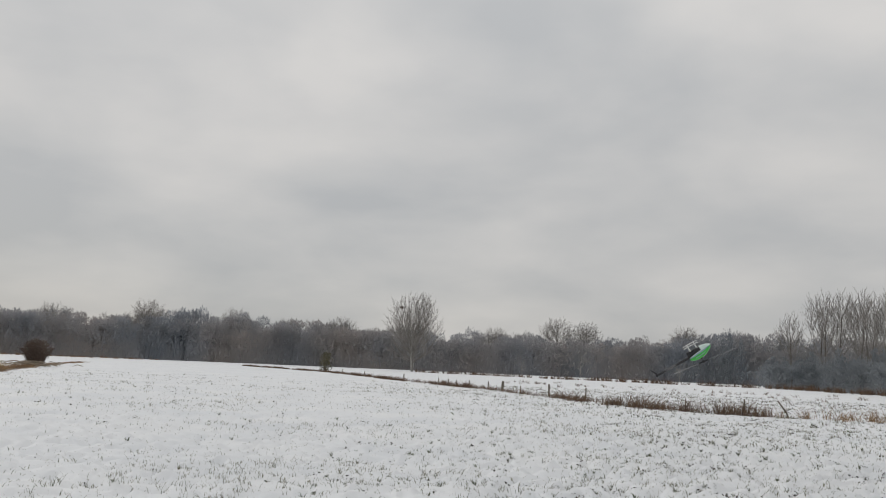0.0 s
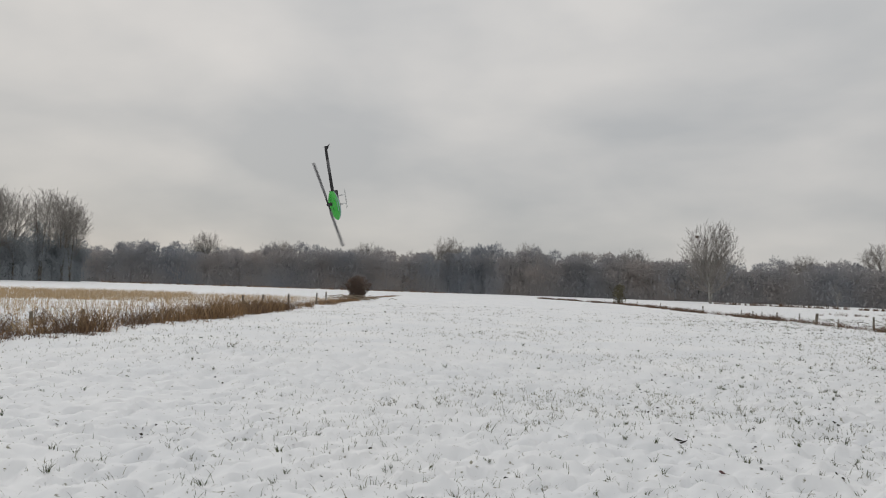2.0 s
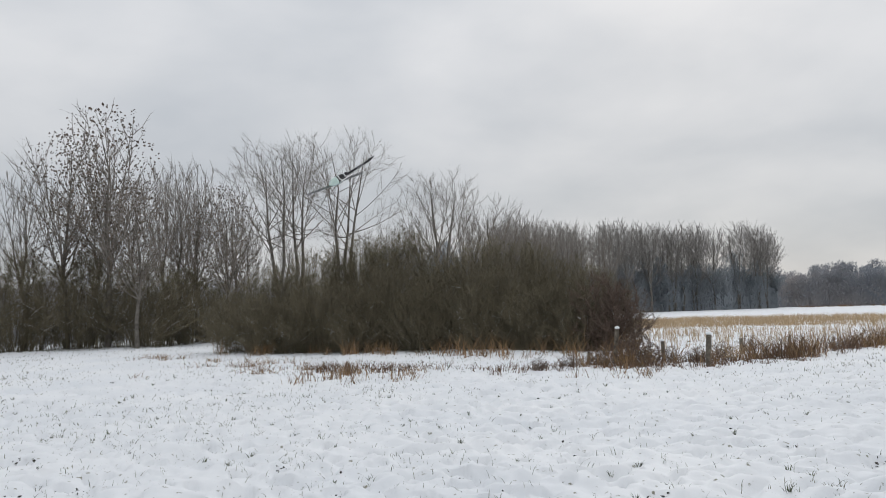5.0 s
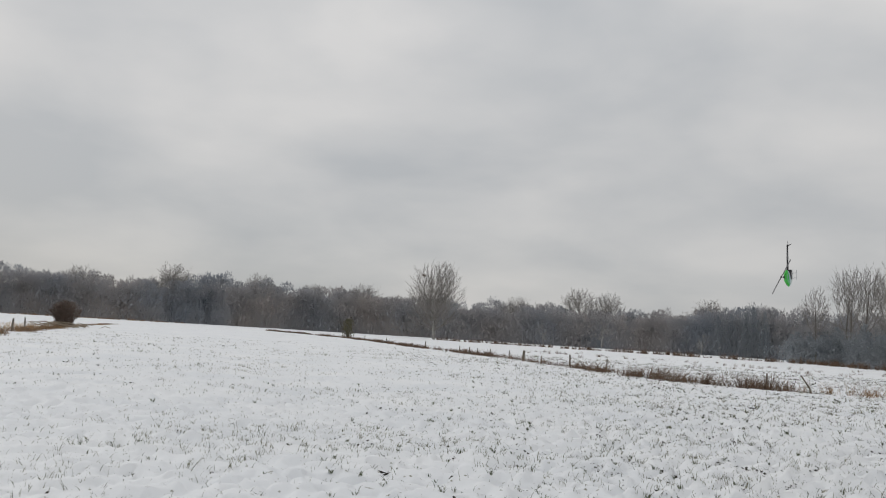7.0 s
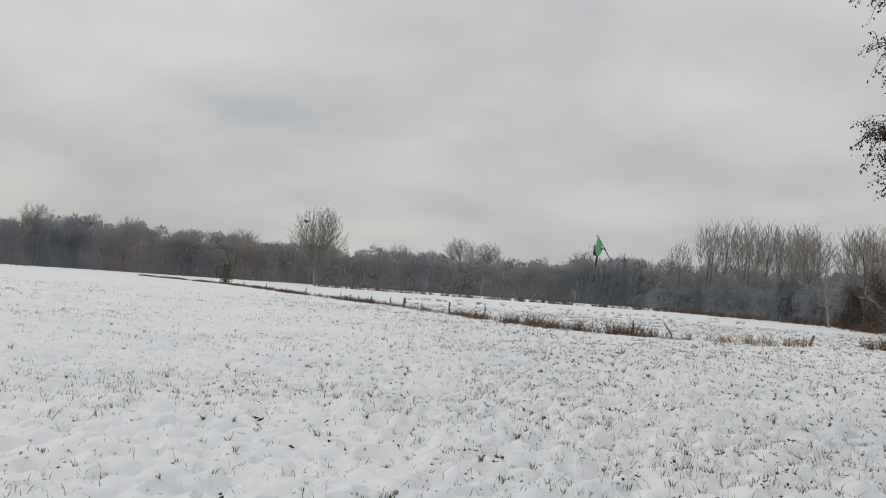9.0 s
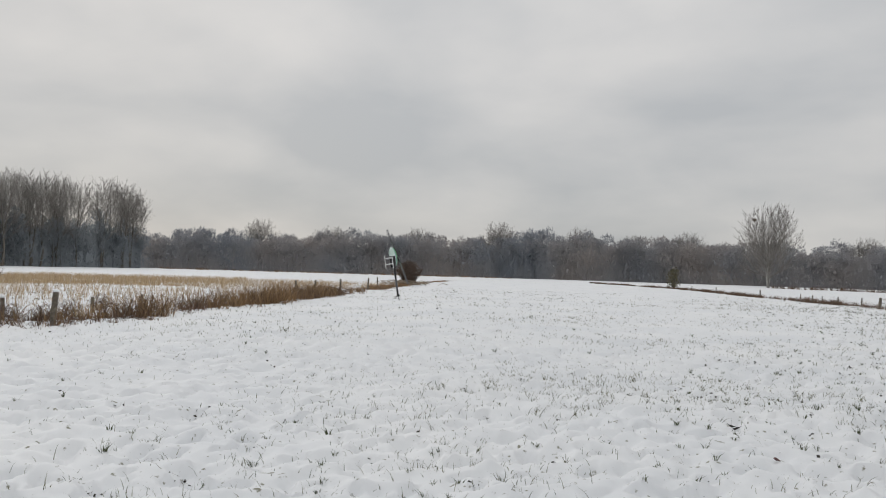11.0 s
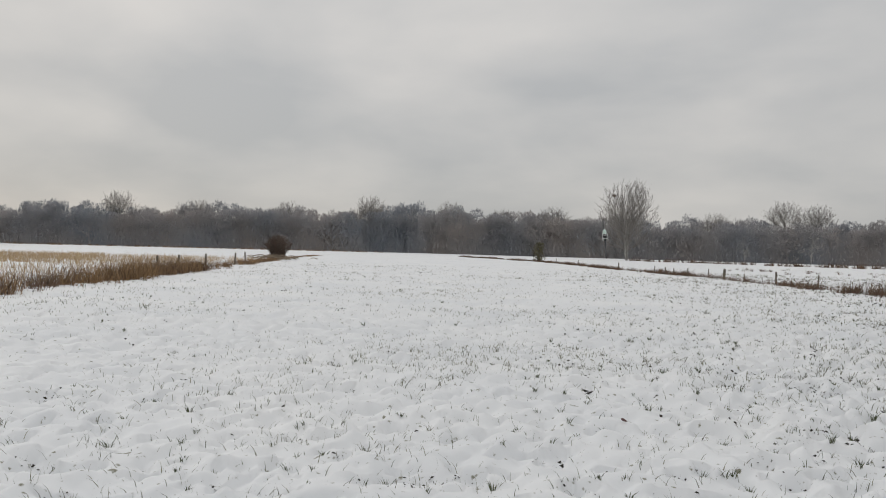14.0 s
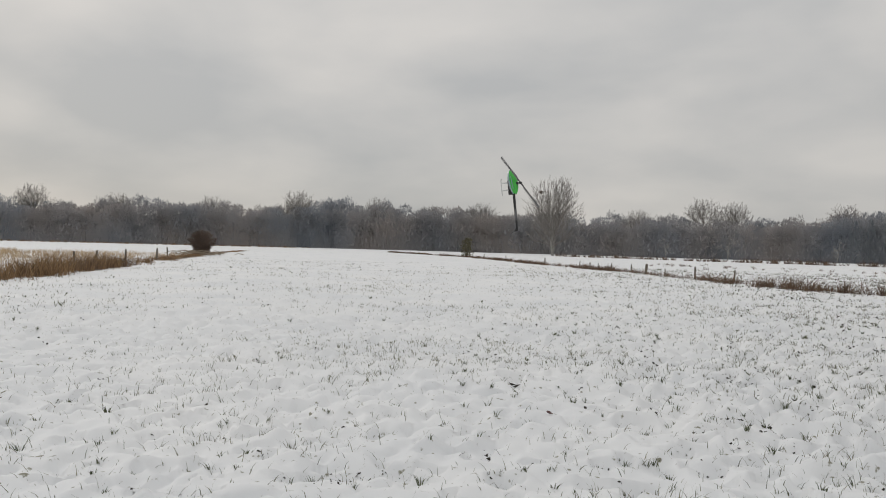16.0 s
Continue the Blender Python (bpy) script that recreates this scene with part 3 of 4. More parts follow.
# ---- thickets and bushes ----
def thicket_bush(height, width, seed, label, mat, stems=70, twigs=2600, snow=150, name="willow_bush", thin=0.008, droop=0.72):
    """A many-stemmed bush: stems that arch out from the middle, fine twigs, snow on some of them."""
    rng = np.random.RandomState(seed)
    wood_, fine, white = Geo(), Geo(), Geo()
    for k in range(stems):
        a, spread = rng.rand() * 2 * math.pi, rng.rand() ** 0.7
        b = 0.22 * width * rng.rand() ** 0.6
        x, y = math.cos(a) * b, math.sin(a) * b
        top = height * (1 - droop * spread**2.4) * (0.84 + 0.16 * rng.rand())
        reach = width * 0.5 * spread
        ex, ey = math.cos(a) * reach, math.sin(a) * reach
        pts = [(x, y, -0.1)]
        for i in range(1, 6):
            s = i / 5
            pts.append((x + (ex - x) * s**1.2 + rng.normal() * 0.12, y + (ey - y) * s**1.2 + rng.normal() * 0.12, top * s ** (0.85)))
        wood_.tube(pts, [0.015, 0.013, 0.010, 0.007, 0.005, 0.002], 3, cap=False)
        if rng.rand() < snow / twigs * 8:
            b = rng.randint(3)
            for p, q in zip(pts[b:b + 2], pts[b + 1:b + 3]):
                white.twig((p[0], p[1], p[2] + 0.014), (q[0], q[1], q[2] + 0.014), thin * 1.2)
        for j in range(int(twigs / stems)):
            s = 0.04 + 0.96 * rng.rand() ** 0.8
            i = min(int(s * 5), 4)
            u = s * 5 - i
            p = np.array(pts[i]) * (1 - u) + np.array(pts[i + 1]) * u
            d = np.array(pts[i + 1]) - np.array(pts[i])
            d = d / np.linalg.norm(d) * 0.75 + rng.normal(size=3) * 0.6
            d[2] = abs(d[2]) * 0.7 + 0.08
            d = d / np.linalg.norm(d) * (0.25 + 0.45 * rng.rand()) * height / 5
            fine.twig(tuple(p), tuple(p + d), thin * (0.6 + 0.7 * rng.rand()))
            if rng.rand() < 0.5 * snow / twigs and p[2] < height * 0.55:
                white.twig((p[0], p[1], p[2] + 0.012), tuple(p + d + np.array([0, 0, 0.012])), thin * 0.9)
    scale_up = height / np.percentile(np.array(fine.v)[:, 2], 99.5)
    for g in (wood_, fine, white):
        g.v = [(x, y, z * scale_up) for x, y, z in g.v]
    bush = tagged(new(name), label, "bush")
    tagged(wood_.made("stem_mass", mat, bush), kind="stuff")
    tagged(fine.made("crown", mat, bush), kind="stuff")
    if snow:
        tagged(white.made("snow_dusting", SNOW_CAP, bush, "thin snow on the branches"), kind="stuff")
    return bush


willows = [thicket_bush(5.0, 7.6, 70 + k, "leafless olive-brown willow bush dusted with snow", WILLOW_TWIG, 190, 14500, 230, thin=0.0072) for k in range(3)]
SPOTS = [(-82.2, 37.5, 0.52, 1.0), (-79.8, 38, 0.74, 1.0), (-76.8, 38.5, 0.90, 1.0), (-73.4, 38, 1.0, 1.0), (-70.4, 38, 1.05, 1.0), (-66.8, 37, 0.80, 1.0), (-64.2, 36, 0.94, 1.0), (-61.6, 35, 0.88, 1.0), (-59.2, 33.5, 0.72, 1.0), (-57.2, 32, 0.58, 1.05), (-80.4, 35.6, 0.50, 1.0), (-76.4, 35, 0.62, 1.0), (-71.8, 34.6, 0.68, 1.0), (-67.6, 34, 0.66, 1.0), (-63.4, 33.2, 0.66, 1.0), (-60.0, 32, 0.52, 1.0), (-78.4, 34.8, 0.46, 1.0), (-74.0, 34, 0.5, 1.0), (-69.6, 33.4, 0.5, 1.0), (-65.4, 32.8, 0.5, 1.0), (-61.6, 31.8, 0.46, 1.0), (-58.2, 30.8, 0.42, 1.0)]
for k, (az, r, size, tall) in enumerate(SPOTS):
    (put if k < 3 else more)(willows[k % 3], *polar(az, r), k * 77, size, tall)
for az, r, size, turn in ((-85.0, 52, 0.9, 10), (-88.0, 50, 1.0, 100), (-91.5, 51, 1.1, 220), (-95.5, 51, 1.1, 310), (-99.5, 52, 1.1, 60), (-82.8, 56, 0.8, 150)):
    tagged(more(willows[1], *polar(az, r), turn, size), "dark leafless shrub under the trees behind the thicket")
red = thicket_bush(2.6, 3.2, 80, "red-brown leafless shrub at the thicket's end", RED_TWIG, 80, 4200, 30, "shrub", thin=0.008)
put(red, *polar(-55.3, 30.0), 0, 0.95)
more(red, *polar(-56.6, 30.5), 90, 1.1)
low = thicket_bush(0.9, 1.4, 81, "dark red-brown bramble clump by the fence", RED_TWIG, 40, 1300, 0, "bramble", thin=0.007)
put(low, *polar(-54.6, 22.6), 0, 1.0)
for az, r, size in ((-53.4, 23.4, 0.6), (-56.8, 22.2, 0.55), (-50.6, 23.6, 0.5), (-59.4, 21.6, 0.45), (-55.6, 23.0, 0.8), (-57.6, 22.6, 0.6), (-52.2, 24.0, 0.5), (-49.0, 26, 0.55), (-61.4, 21.4, 0.4), (-47.2, 29, 0.6)):
    more(low, *polar(az, r), az * 31, size)
far_bush = thicket_bush(2.3, 2.9, 82, "round dark brown leafless bush by the fence", RED_TWIG, 130, 7000, 0, "round_bush", thin=0.014, droop=0.42)
put(far_bush, *polar(-26.6, 86), 0, 1.08)


def leafy_bush(height, width, seed, label, mat, leaves, size, name):
    rng = np.random.RandomState(seed)
    stem, foliage = Geo(), Geo()
    for k in range(14):
        a = rng.rand() * 2 * math.pi
        stem.tube([(0, 0, -0.1), (math.cos(a) * width * 0.15, math.sin(a) * width * 0.15, height * 0.4), (math.cos(a) * width * 0.4, math.sin(a) * width * 0.4, height * (0.6 + 0.35 * rng.rand()))], [0.04, 0.03, 0.01], 4)
    spots = []
    lobes = 22
    for k in range(lobes):
        a, z = 2.4 * k + rng.rand(), height * (0.08 + 0.80 * (k + rng.rand()) / lobes)
        r = width * 0.36 * rng.rand() ** 0.5 * math.sqrt(max(1.05 - (z / height) ** 2, 0.05))
        n = leaves // lobes
        cx, cy, big = math.cos(a) * r, math.sin(a) * r, width * (0.10 + 0.08 * rng.rand())
        stem.tube([(cx * 0.2, cy * 0.2, z * 0.3), (cx * 0.6, cy * 0.6, z * 0.75), (cx, cy, z), (cx * 1.15, cy * 1.15, z + big * 1.2)], [0.03, 0.022, 0.014, 0.004], 3, cap=False)
        spots += (rng.normal(size=(n, 3)) * (big, big, big * 0.8) * 0.75 + (cx, cy, z)).tolist()
    spots = [p for p in spots if p[2] > 0.02]
    leaves = len(spots)
    foliage.leaves(spots, size * (0.6 + 0.8 * rng.rand(leaves)), rng)
    bush = tagged(new(name), label, "bush")
    tagged(stem.made("stem_mass", BARK, bush), kind="stuff")
    tagged(foliage.made("foliage", mat, bush), kind="stuff")
    return bush


olive = leafy_bush(2.7, 2.0, 90, "small olive-green bush in the far fence line", OLIVE_LEAF, 700, 0.15, "green_bush")
put(olive, *polar(-8.2, 121), 0, 1.15)

# thicket at the meadow's right end
mass = leafy_bush(7.4, 7.0, 91, "tall brown shrubs with withered leaves at the wood edge", BROWN_LEAF, 10000, 0.19, "leafy_shrub")
put(mass, *polar(39.6, 66), 0, 1.0)
for az, r, size, turn in ((41.5, 60, 1.0, 90), (37.6, 80, 0.85, 200), (44.5, 57, 1.1, 20), (36.0, 96, 0.85, 140), (48, 54, 1.1, 300), (34.2, 106, 0.72, 170), (37.4, 88, 0.95, 310)):
    more(mass, *polar(az, r), turn, size)
green_mass = leafy_bush(5.6, 6.0, 92, "olive-brown shrub beside the snow-capped post", OLIVE_LEAF, 11000, 0.14, "leafy_shrub")
put(green_mass, *polar(40.6, 56), 0, 0.95)
shrub_tree = crown_tree(11.5, 6.0, 95, "bare tree among the shrubs at the wood edge", 0.2, 26, 8, 8, 0.15, "dome", 2, twig=TWIG, thin=0.012)
put(shrub_tree, *polar(34.6, 98), 0, 0.95)
for az, r, size, turn in ((36.6, 90, 1.0, 120), (39.5, 76, 1.1, 180)):
    more(shrub_tree, *polar(az, r), turn, size)
side_willow = thicket_bush(5.2, 5.5, 93, "leafless shrub with snow lying on its branches", RED_TWIG, 60, 2200, 260, thin=0.014)
put(side_willow, *polar(38.2, 59), 0, 0.8)
snag = bare_tree(8.2, 0.16, BROAD | dict(spread=58, pull=0.02, levels=3, children=(9, 7, 6), first=0.2, thin=0.03), 94, "leaning pale bare tree at the wood edge", PALE_BARK, PALE_BARK)
put(snag, *polar(32.6, 104), 0, 0.95)
for az, r, size, turn in ((9.6, 188, 0.8, 140), (5.6, 196, 0.6, 20), (36.0, 88, 0.9, 70), (16.2, 186, 0.6, 200)):
    more(snag, *polar(az, r), turn, size)


# ---- the leafy tree beside the camera ----
def alder_tree(x, y):
    rng = np.random.RandomState(100)
    trunk, twigs, leaves = Geo(), Geo(), Geo()
    trunk.tube([(0, 0, -0.3), (0.05, 0.02, 2.0), (-0.05, 0.1, 4.5), (0.05, 0.05, 7.5), (0, 0, 10.5)], [0.22, 0.18, 0.14, 0.08, 0.02], 9)
    spots = []
    for k in range(100):
        z = 3.25 + 6.3 * (k + rng.rand()) / 100
        a = k * 2.4 + rng.normal() * 0.3
        reach = (1.62 + 0.16 * min(max(z - 4, 0), 2.5) - 0.10 * max(z - 7, 0)) * (0.70 + 0.30 * rng.rand())
        pts = [(0, 0, z - 0.2)]
        for i in range(1, 6):
            s = i / 5
            pts.append((math.cos(a) * reach * s + rng.normal() * 0.08, math.sin(a) * reach * s + rng.normal() * 0.08, z + 0.75 * s - 0.75 * s * s + rng.normal() * 0.05))
        trunk.tube(pts, [0.040, 0.031, 0.024, 0.016, 0.010, 0.005], 5, cap=False)
        for j in range(34):
            s = 0.12 + 0.86 * rng.rand()
            i = min(int(s * 5), 4)
            u = s * 5 - i
            p = np.array(pts[i]) * (1 - u) + np.array(pts[i + 1]) * u
            d = np.array([math.cos(a), math.sin(a), -0.05]) + rng.normal(size=3) * 0.65
            d = d / np.linalg.norm(d) * (0.20 + 0.32 * rng.rand())
            q = p + d * 0.6 + (0, 0, 0.03)
            e = p + d - (0, 0, 0.06)
            twigs.tube([tuple(p), tuple(q), tuple(e)], [0.007, 0.0045, 0.002], 3, cap=False)
            n = 16 + rng.randint(34)
            along = rng.rand(n, 1)
            spots.append(np.where(along < 0.5, p + (q - p) * along * 2, q + (e - q) * (along * 2 - 1)) + rng.normal(size=(n, 3)) * 0.03 - (0, 0, 0.02))
    spots = np.concatenate(spots)
    n = len(spots)
    size = 0.026 + 0.028 * rng.rand(n, 1)
    way = rng.normal(size=(n, 3)) * 0.55 + (0, 0, -1.0)
    way *= size / np.linalg.norm(way, axis=1, keepdims=True)
    side = np.cross(way, rng.normal(size=(n, 3)))
    side *= size * (0.20 + 0.14 * rng.rand(n, 1)) / np.linalg.norm(side, axis=1, keepdims=True)
    curl = np.cross(way, side) * 9
    quad = np.stack([spots, spots + way * 0.5 + side + curl, spots + way, spots + way * 0.5 - side + curl], 1).reshape(-1, 3)
    k = 4 * np.arange(n)
    leaves.v = [tuple(q) for q in quad.tolist()]
    leaves.f = np.stack([k, k + 1, k + 2], 1).tolist() + np.stack([k, k + 2, k + 3], 1).tolist()
    tree = tagged(new("alder_tree"), "tree with shrivelled dark leaves still hanging", "tree")
    trunk.made("trunk", BARK, tree, smooth=True)
    tagged(twigs.made("twig_mass", BARK, tree), kind="stuff")
    tagged(leaves.made("foliage", ALDER_LEAF, tree, "small shrivelled dark brown leaves"), kind="stuff")
    tree.matrix_basis = pose(x, y, 0)
    return tree


alder_tree(*polar(42.7, 11.4))


# ---- grass and plants ----
def grass_strip(name, points, label, mat, width, per_metre, tall, seed, clump=0.6):
    """Dead grass along a line, in clumps of uneven height."""
    rng = np.random.RandomState(seed)
    g = Geo()
    for (x0, y0, h0), (x1, y1, h1) in zip(points[:-1], points[1:]):
        length = math.hypot(x1 - x0, y1 - y0)
        nx, ny = -(y1 - y0) / length, (x1 - x0) / length
        for k in range(int(length * per_metre / 14)):
            s, o = rng.rand(), rng.normal() * width * 0.35
            cx, cy = x0 + (x1 - x0) * s + nx * o, y0 + (y1 - y0) * s + ny * o
            patch = 0.40 * float(lump(cx, cy, 2.9, seed % 7)) + 0.40 * float(lump(cx, cy, 1.1, seed % 5)) + 0.20 * rng.rand()
            if patch < clump * 0.6:
                continue
            hh = (h0 + (h1 - h0) * s) * tall * (0.15 + 1.25 * patch) * (0.75 + 0.5 * rng.rand())
            for b in range(14):
                h = hh * (0.4 + 0.75 * rng.rand())
                g.blade(cx + rng.normal() * 0.13, cy + rng.normal() * 0.13, -0.05, rng.normal() * h * 0.55, rng.normal() * h * 0.55, h, 0.005 + 0.00012 * math.hypot(cx, cy) + 0.004 * rng.rand(), rng.rand() * 6.3)
    return tagged(g.made(name, mat), label, "grass", kind="stuff")


LEFT_LINE = [(-18.8, 11.4, 0.8), (-17.6, 14.8, 0.85), (-18.8, 20.5, 0.95), (-22.7, 32.5, 1.05), (-29, 50.7, 0.55), (-37, 73, 0.38), (-39, 78.3, 0.24), (-53.5, 122, 0.12)]
grass_strip("dry_grass_strip", LEFT_LINE, "tall dry tan grass along the fence line", DRY_GRASS, 1.2, 220, 0.80, 120, 0.93)
grass_strip("brown_fence_clumps", LEFT_LINE[1:6], "rusty brown dead plants in clumps along the fence line", DEAD_PLANT, 0.9, 190, 0.78, 133, 0.94)
grass_strip("tall_reed_strip", [(-18.3, 12.0, 0.8), (-20.5, 18.5, 1.0), (-22.3, 26.5, 1.0), (-26, 38, 0.9), (-31, 52, 0.9), (-40.5, 79, 0.7)], "pale reeds behind the fence", REED, 1.6, 16, 0.55, 121, 0.75)
grass_strip("thicket_edge_grass", [(-37, 4.8, 1.0), (-27.5, 10.6, 1.0), (-23.5, 13.8, 1.1), (-22.4, 16.2, 1.1)], "dry grass at the foot of the thicket", DRY_GRASS, 2.4, 75, 0.75, 122, 0.74)
grass_strip("snowy_weeds", [(-37, 1.8, 0.5), (-22.8, 4.6, 0.5), (-18.2, 9.0, 0.55), (-16.6, 12.5, 0.5)], "sparse dead weeds in the snow before the thicket", DRY_GRASS, 3.2, 130, 0.55, 123, 0.92)
grass_strip("brown_weeds", [(-24, 5.5, 0.5), (-19, 9.6, 0.6), (-17.4, 13.0, 0.5), (-18.2, 18.0, 0.4)], "dark brown dead weeds at the field edge", DEAD_PLANT, 1.6, 210, 0.55, 124, 0.72)

RIGHT_LINE = [(-37, 153, 0.5), (-16.8, 117, 0.5), (-3.7, 80, 0.55), (2.2, 64.5, 0.55), (6.7, 50.8, 0.55), (9.0, 41.0, 0.7), (12.1, 37.2, 0.85), (14.6, 36.2, 0.8)]
grass_strip("brown_fence_plants", RIGHT_LINE, "dark brown dead plants along the fence", DEAD_PLANT, 0.9, 130, 0.8, 125, 0.70)
grass_strip("brown_plant_clump", [(8.4, 41.5, 0.8), (11.0, 37.6, 1.0), (14.4, 36.4, 0.9)], "thick clump of dead brown plants by the fence", DEAD_PLANT, 1.2, 190, 0.85, 126, 0.66)
grass_strip("dry_plants", [(14.8, 35.8, 0.6), (18.0, 35.2, 0.9), (20.7, 35.6, 0.9), (22.6, 36.6, 0.6)], "dry tan plants in the snow", DRY_GRASS, 0.9, 80, 0.8, 127, 0.8)
grass_strip("post_plants", [(26.5, 38.4, 0.7), (29.5, 40.6, 1.0), (33, 42.5, 1.2)], "brown plants round the snow-capped post", DEAD_PLANT, 1.8, 120, 0.9, 128, 0.55)
grass_strip("meadow_edge_reeds", [(-6, 172, 0.7), (27.8, 151, 0.9), (58.3, 139, 1.1), (61, 112, 1.2), (62, 92, 1.3), (52, 72, 1.0)], "rusty dead plants along the wood edge", DEAD_PLANT, 3.4, 70, 1.0, 129, 0.6)
grass_strip("meadow_tufts", [(6, 96, 0.5), (24, 88, 0.6), (40, 76, 0.6)], "scattered tufts in the snowy meadow", DEAD_PLANT, 22.0, 30, 0.6, 130, 0.75)
grass_strip("far_field_edge", [(-150, 158, 0.7), (-110, 180, 0.7), (-70, 200, 0.6)], "pale dead grass along the far wood edge", DRY_GRASS, 2.0, 40, 0.9, 131, 0.3)


def reed_field():
    """Pale reeds standing in the snow beyond the fence."""
    rng = np.random.RandomState(132)
    g = Geo()
    for k in range(2800):
        az, r = -62 + 34 * rng.rand() ** 1.3, 27 + 60 * rng.rand() ** 0.8
        x, y = polar(az, r)
        line = np.interp(y, [14, 21, 32, 51, 78], [-18.5, -20, -24, -30.5, -41])
        if x > line - 0.8 or float(lump(x, y, 6.0, 5)) < (0.30 if r > 62 else 0.52):
            continue
        for b in range(4 if r < 60 else 7):
            h = (0.30 + 0.4 * rng.rand()) * (1.0 if r < 78 else 0.6)
            g.blade(x + rng.normal() * 0.3, y + rng.normal() * 0.3, -0.05, rng.normal() * h * 0.3, rng.normal() * h * 0.3, h, 0.006 + 0.00010 * r, rng.rand() * 6.3)
    for k in range(1700):
        az, r = -57 + 19 * rng.rand(), 58 + 36 * rng.rand() ** 1.2
        x, y = polar(az, r)
        if x > np.interp(y, [14, 21, 32, 51, 78], [-18.5, -20, -24, -30.5, -41]) - 0.8 or 0.6 * float(lump(x, y, 5.0, 5)) + 0.4 * float(lump(x, y, 14.0, 2)) < 0.36 + 0.2 * (az + 57) / 19:
            continue
        for b in range(7):
            h = 0.22 + 0.3 * rng.rand()
            g.blade(x + rng.normal() * 0.5, y + rng.normal() * 0.3, -0.05, rng.normal() * h * 0.4, rng.normal() * h * 0.3, h, 0.015, rng.rand() * 6.3)
    return tagged(g.made("reed_field", REED), "pale straw-coloured reeds standing in snow", "reeds", kind="stuff")


reed_field()


def field_grass():
    """Blades and tufts that poke through the snow, thicker to the right of the field."""
    rng = np.random.RandomState(140)
    g = Geo()
    count = 100000
    az = np.radians(-112 + 172 * rng.rand(count))
    r = 3.4 * (75 / 3.4) ** (rng.rand(count) ** 0.72)
    x, y = r * np.sin(az), r * np.cos(az)
    right = np.clip((x + 3) / 9, -0.2, 1.0)
    patch = 0.22 * lump(x, y, 0.7, 6) + 0.33 * lump(x, y, 4.0, 7) + 0.45 * rng.rand(count) + 0.15 * right
    z = ground_height(x, y)
    sparse = rng.rand(count) < np.clip((r - 2) / 12, 0.22, 1.0)
    for k in np.nonzero((patch > 0.555) & sparse)[0]:
        far = max(1.0, r[k] / 12)
        thick = patch[k] > 0.76
        n = int(1 + 1.8 * rng.rand() + (5 * rng.rand() if thick else 0))
        wide = (0.035 if thick else 0.06) * far**0.5
        for b in range(n):
            h = (0.03 + 0.06 * rng.rand()) * (1.25 if thick else 1.0) * far**0.2
            g.blade(x[k] + rng.normal() * wide, y[k] + rng.normal() * wide, z[k] - 0.015, rng.normal() * h * 0.6, rng.normal() * h * 0.6, h, 0.0012 + 0.0012 * rng.rand() + 0.00019 * r[k], rng.rand() * 6.3)
    return tagged(g.made("field_grass", GRASS), "thin grass blades poking through the snow", "grass", kind="stuff")


field_grass()


def dark_hollows():
    """Dark flecks in the hollows where the snow has sunk in, for tufts and earth and for the pits' painted shade."""
    rng = np.random.RandomState(141)
    g = Geo()
    count = 90000
    az = np.radians(-112 + 172 * rng.rand(count))
    r = 3.6 * (70 / 3.6) ** (rng.rand(count) ** 0.66)
    x, y = r * np.sin(az), r * np.cos(az)
    deep = lump(x, y, 0.23, 4) + 0.10 * (lump(x, y, 3.0, 9) - 0.5) + 0.16 * np.clip(x / 8, -0.5, 1.0)
    k = np.nonzero(deep > 0.76)[0]
    size = 0.008 + 0.040 * rng.rand(len(k)) ** 2.4 + 0.0008 * r[k]
    for n in range(9):
        px, py = x[k] + rng.normal(size=len(k)) * size * 0.9, y[k] + rng.normal(size=len(k)) * size * 0.9
        g.slivers(np.stack([px, py, ground_height(px, py) - 0.008], 1), rng.normal(size=(len(k), 3)) * (1, 1, 0.25) + (0, 0, 0.12), size * (0.5 + 0.7 * rng.rand(len(k))), rng, 0.3)
    return tagged(g.made("dark_hollows", SOIL_SHADE), "dark flecks for earth and for shade in hollows of the snow", "debris", kind="stuff")


dark_hollows()


def green_tuft(g, x, y, blades, tall, rng):
    z = float(ground_height(x, y))
    for b in range(blades):
        a, h = rng.rand() * 2 * math.pi, tall * (0.5 + 0.6 * rng.rand())
        o = rng.rand() * 0.025
        out_ = h * (0.2 + 0.7 * rng.rand())
        g.blade(x + math.cos(a) * o, y + math.sin(a) * o, z - 0.02, math.cos(a) * out_, math.sin(a) * out_, h, 0.0022 + 0.0016 * rng.rand() + 0.00018 * math.hypot(x, y), rng.rand() * 6.3)


def green_tufts():
    """Thicker green tufts, most of them on the right half of the field."""
    rng = np.random.RandomState(142)
    g = Geo()
    for k in range(8000):
        az = math.radians(-112 + 172 * rng.rand())
        r = 3.6 * (45 / 3.6) ** (rng.rand() ** 0.6)
        x, y = r * math.sin(az), r * math.cos(az)
        chance = 0.12 + 0.88 * min(max((x + 4) / 10, 0), 1)
        if rng.rand() < chance * (0.4 + 0.9 * float(lump(x, y, 2.5, 10))):
            green_tuft(g, x, y, 5 + rng.randint(9), 0.045 + 0.05 * rng.rand(), rng)
    for x, y in ((-1.84, 5.55), (-1.06, 5.6), (2.33, 9.2), (2.15, 8.95), (4.2, 11.2), (4.16, 7.8), (0.49, 9.8), (-4.3, 5.7), (-5.5, 5.2)):
        green_tuft(g, x, y, 16, 0.11, rng)
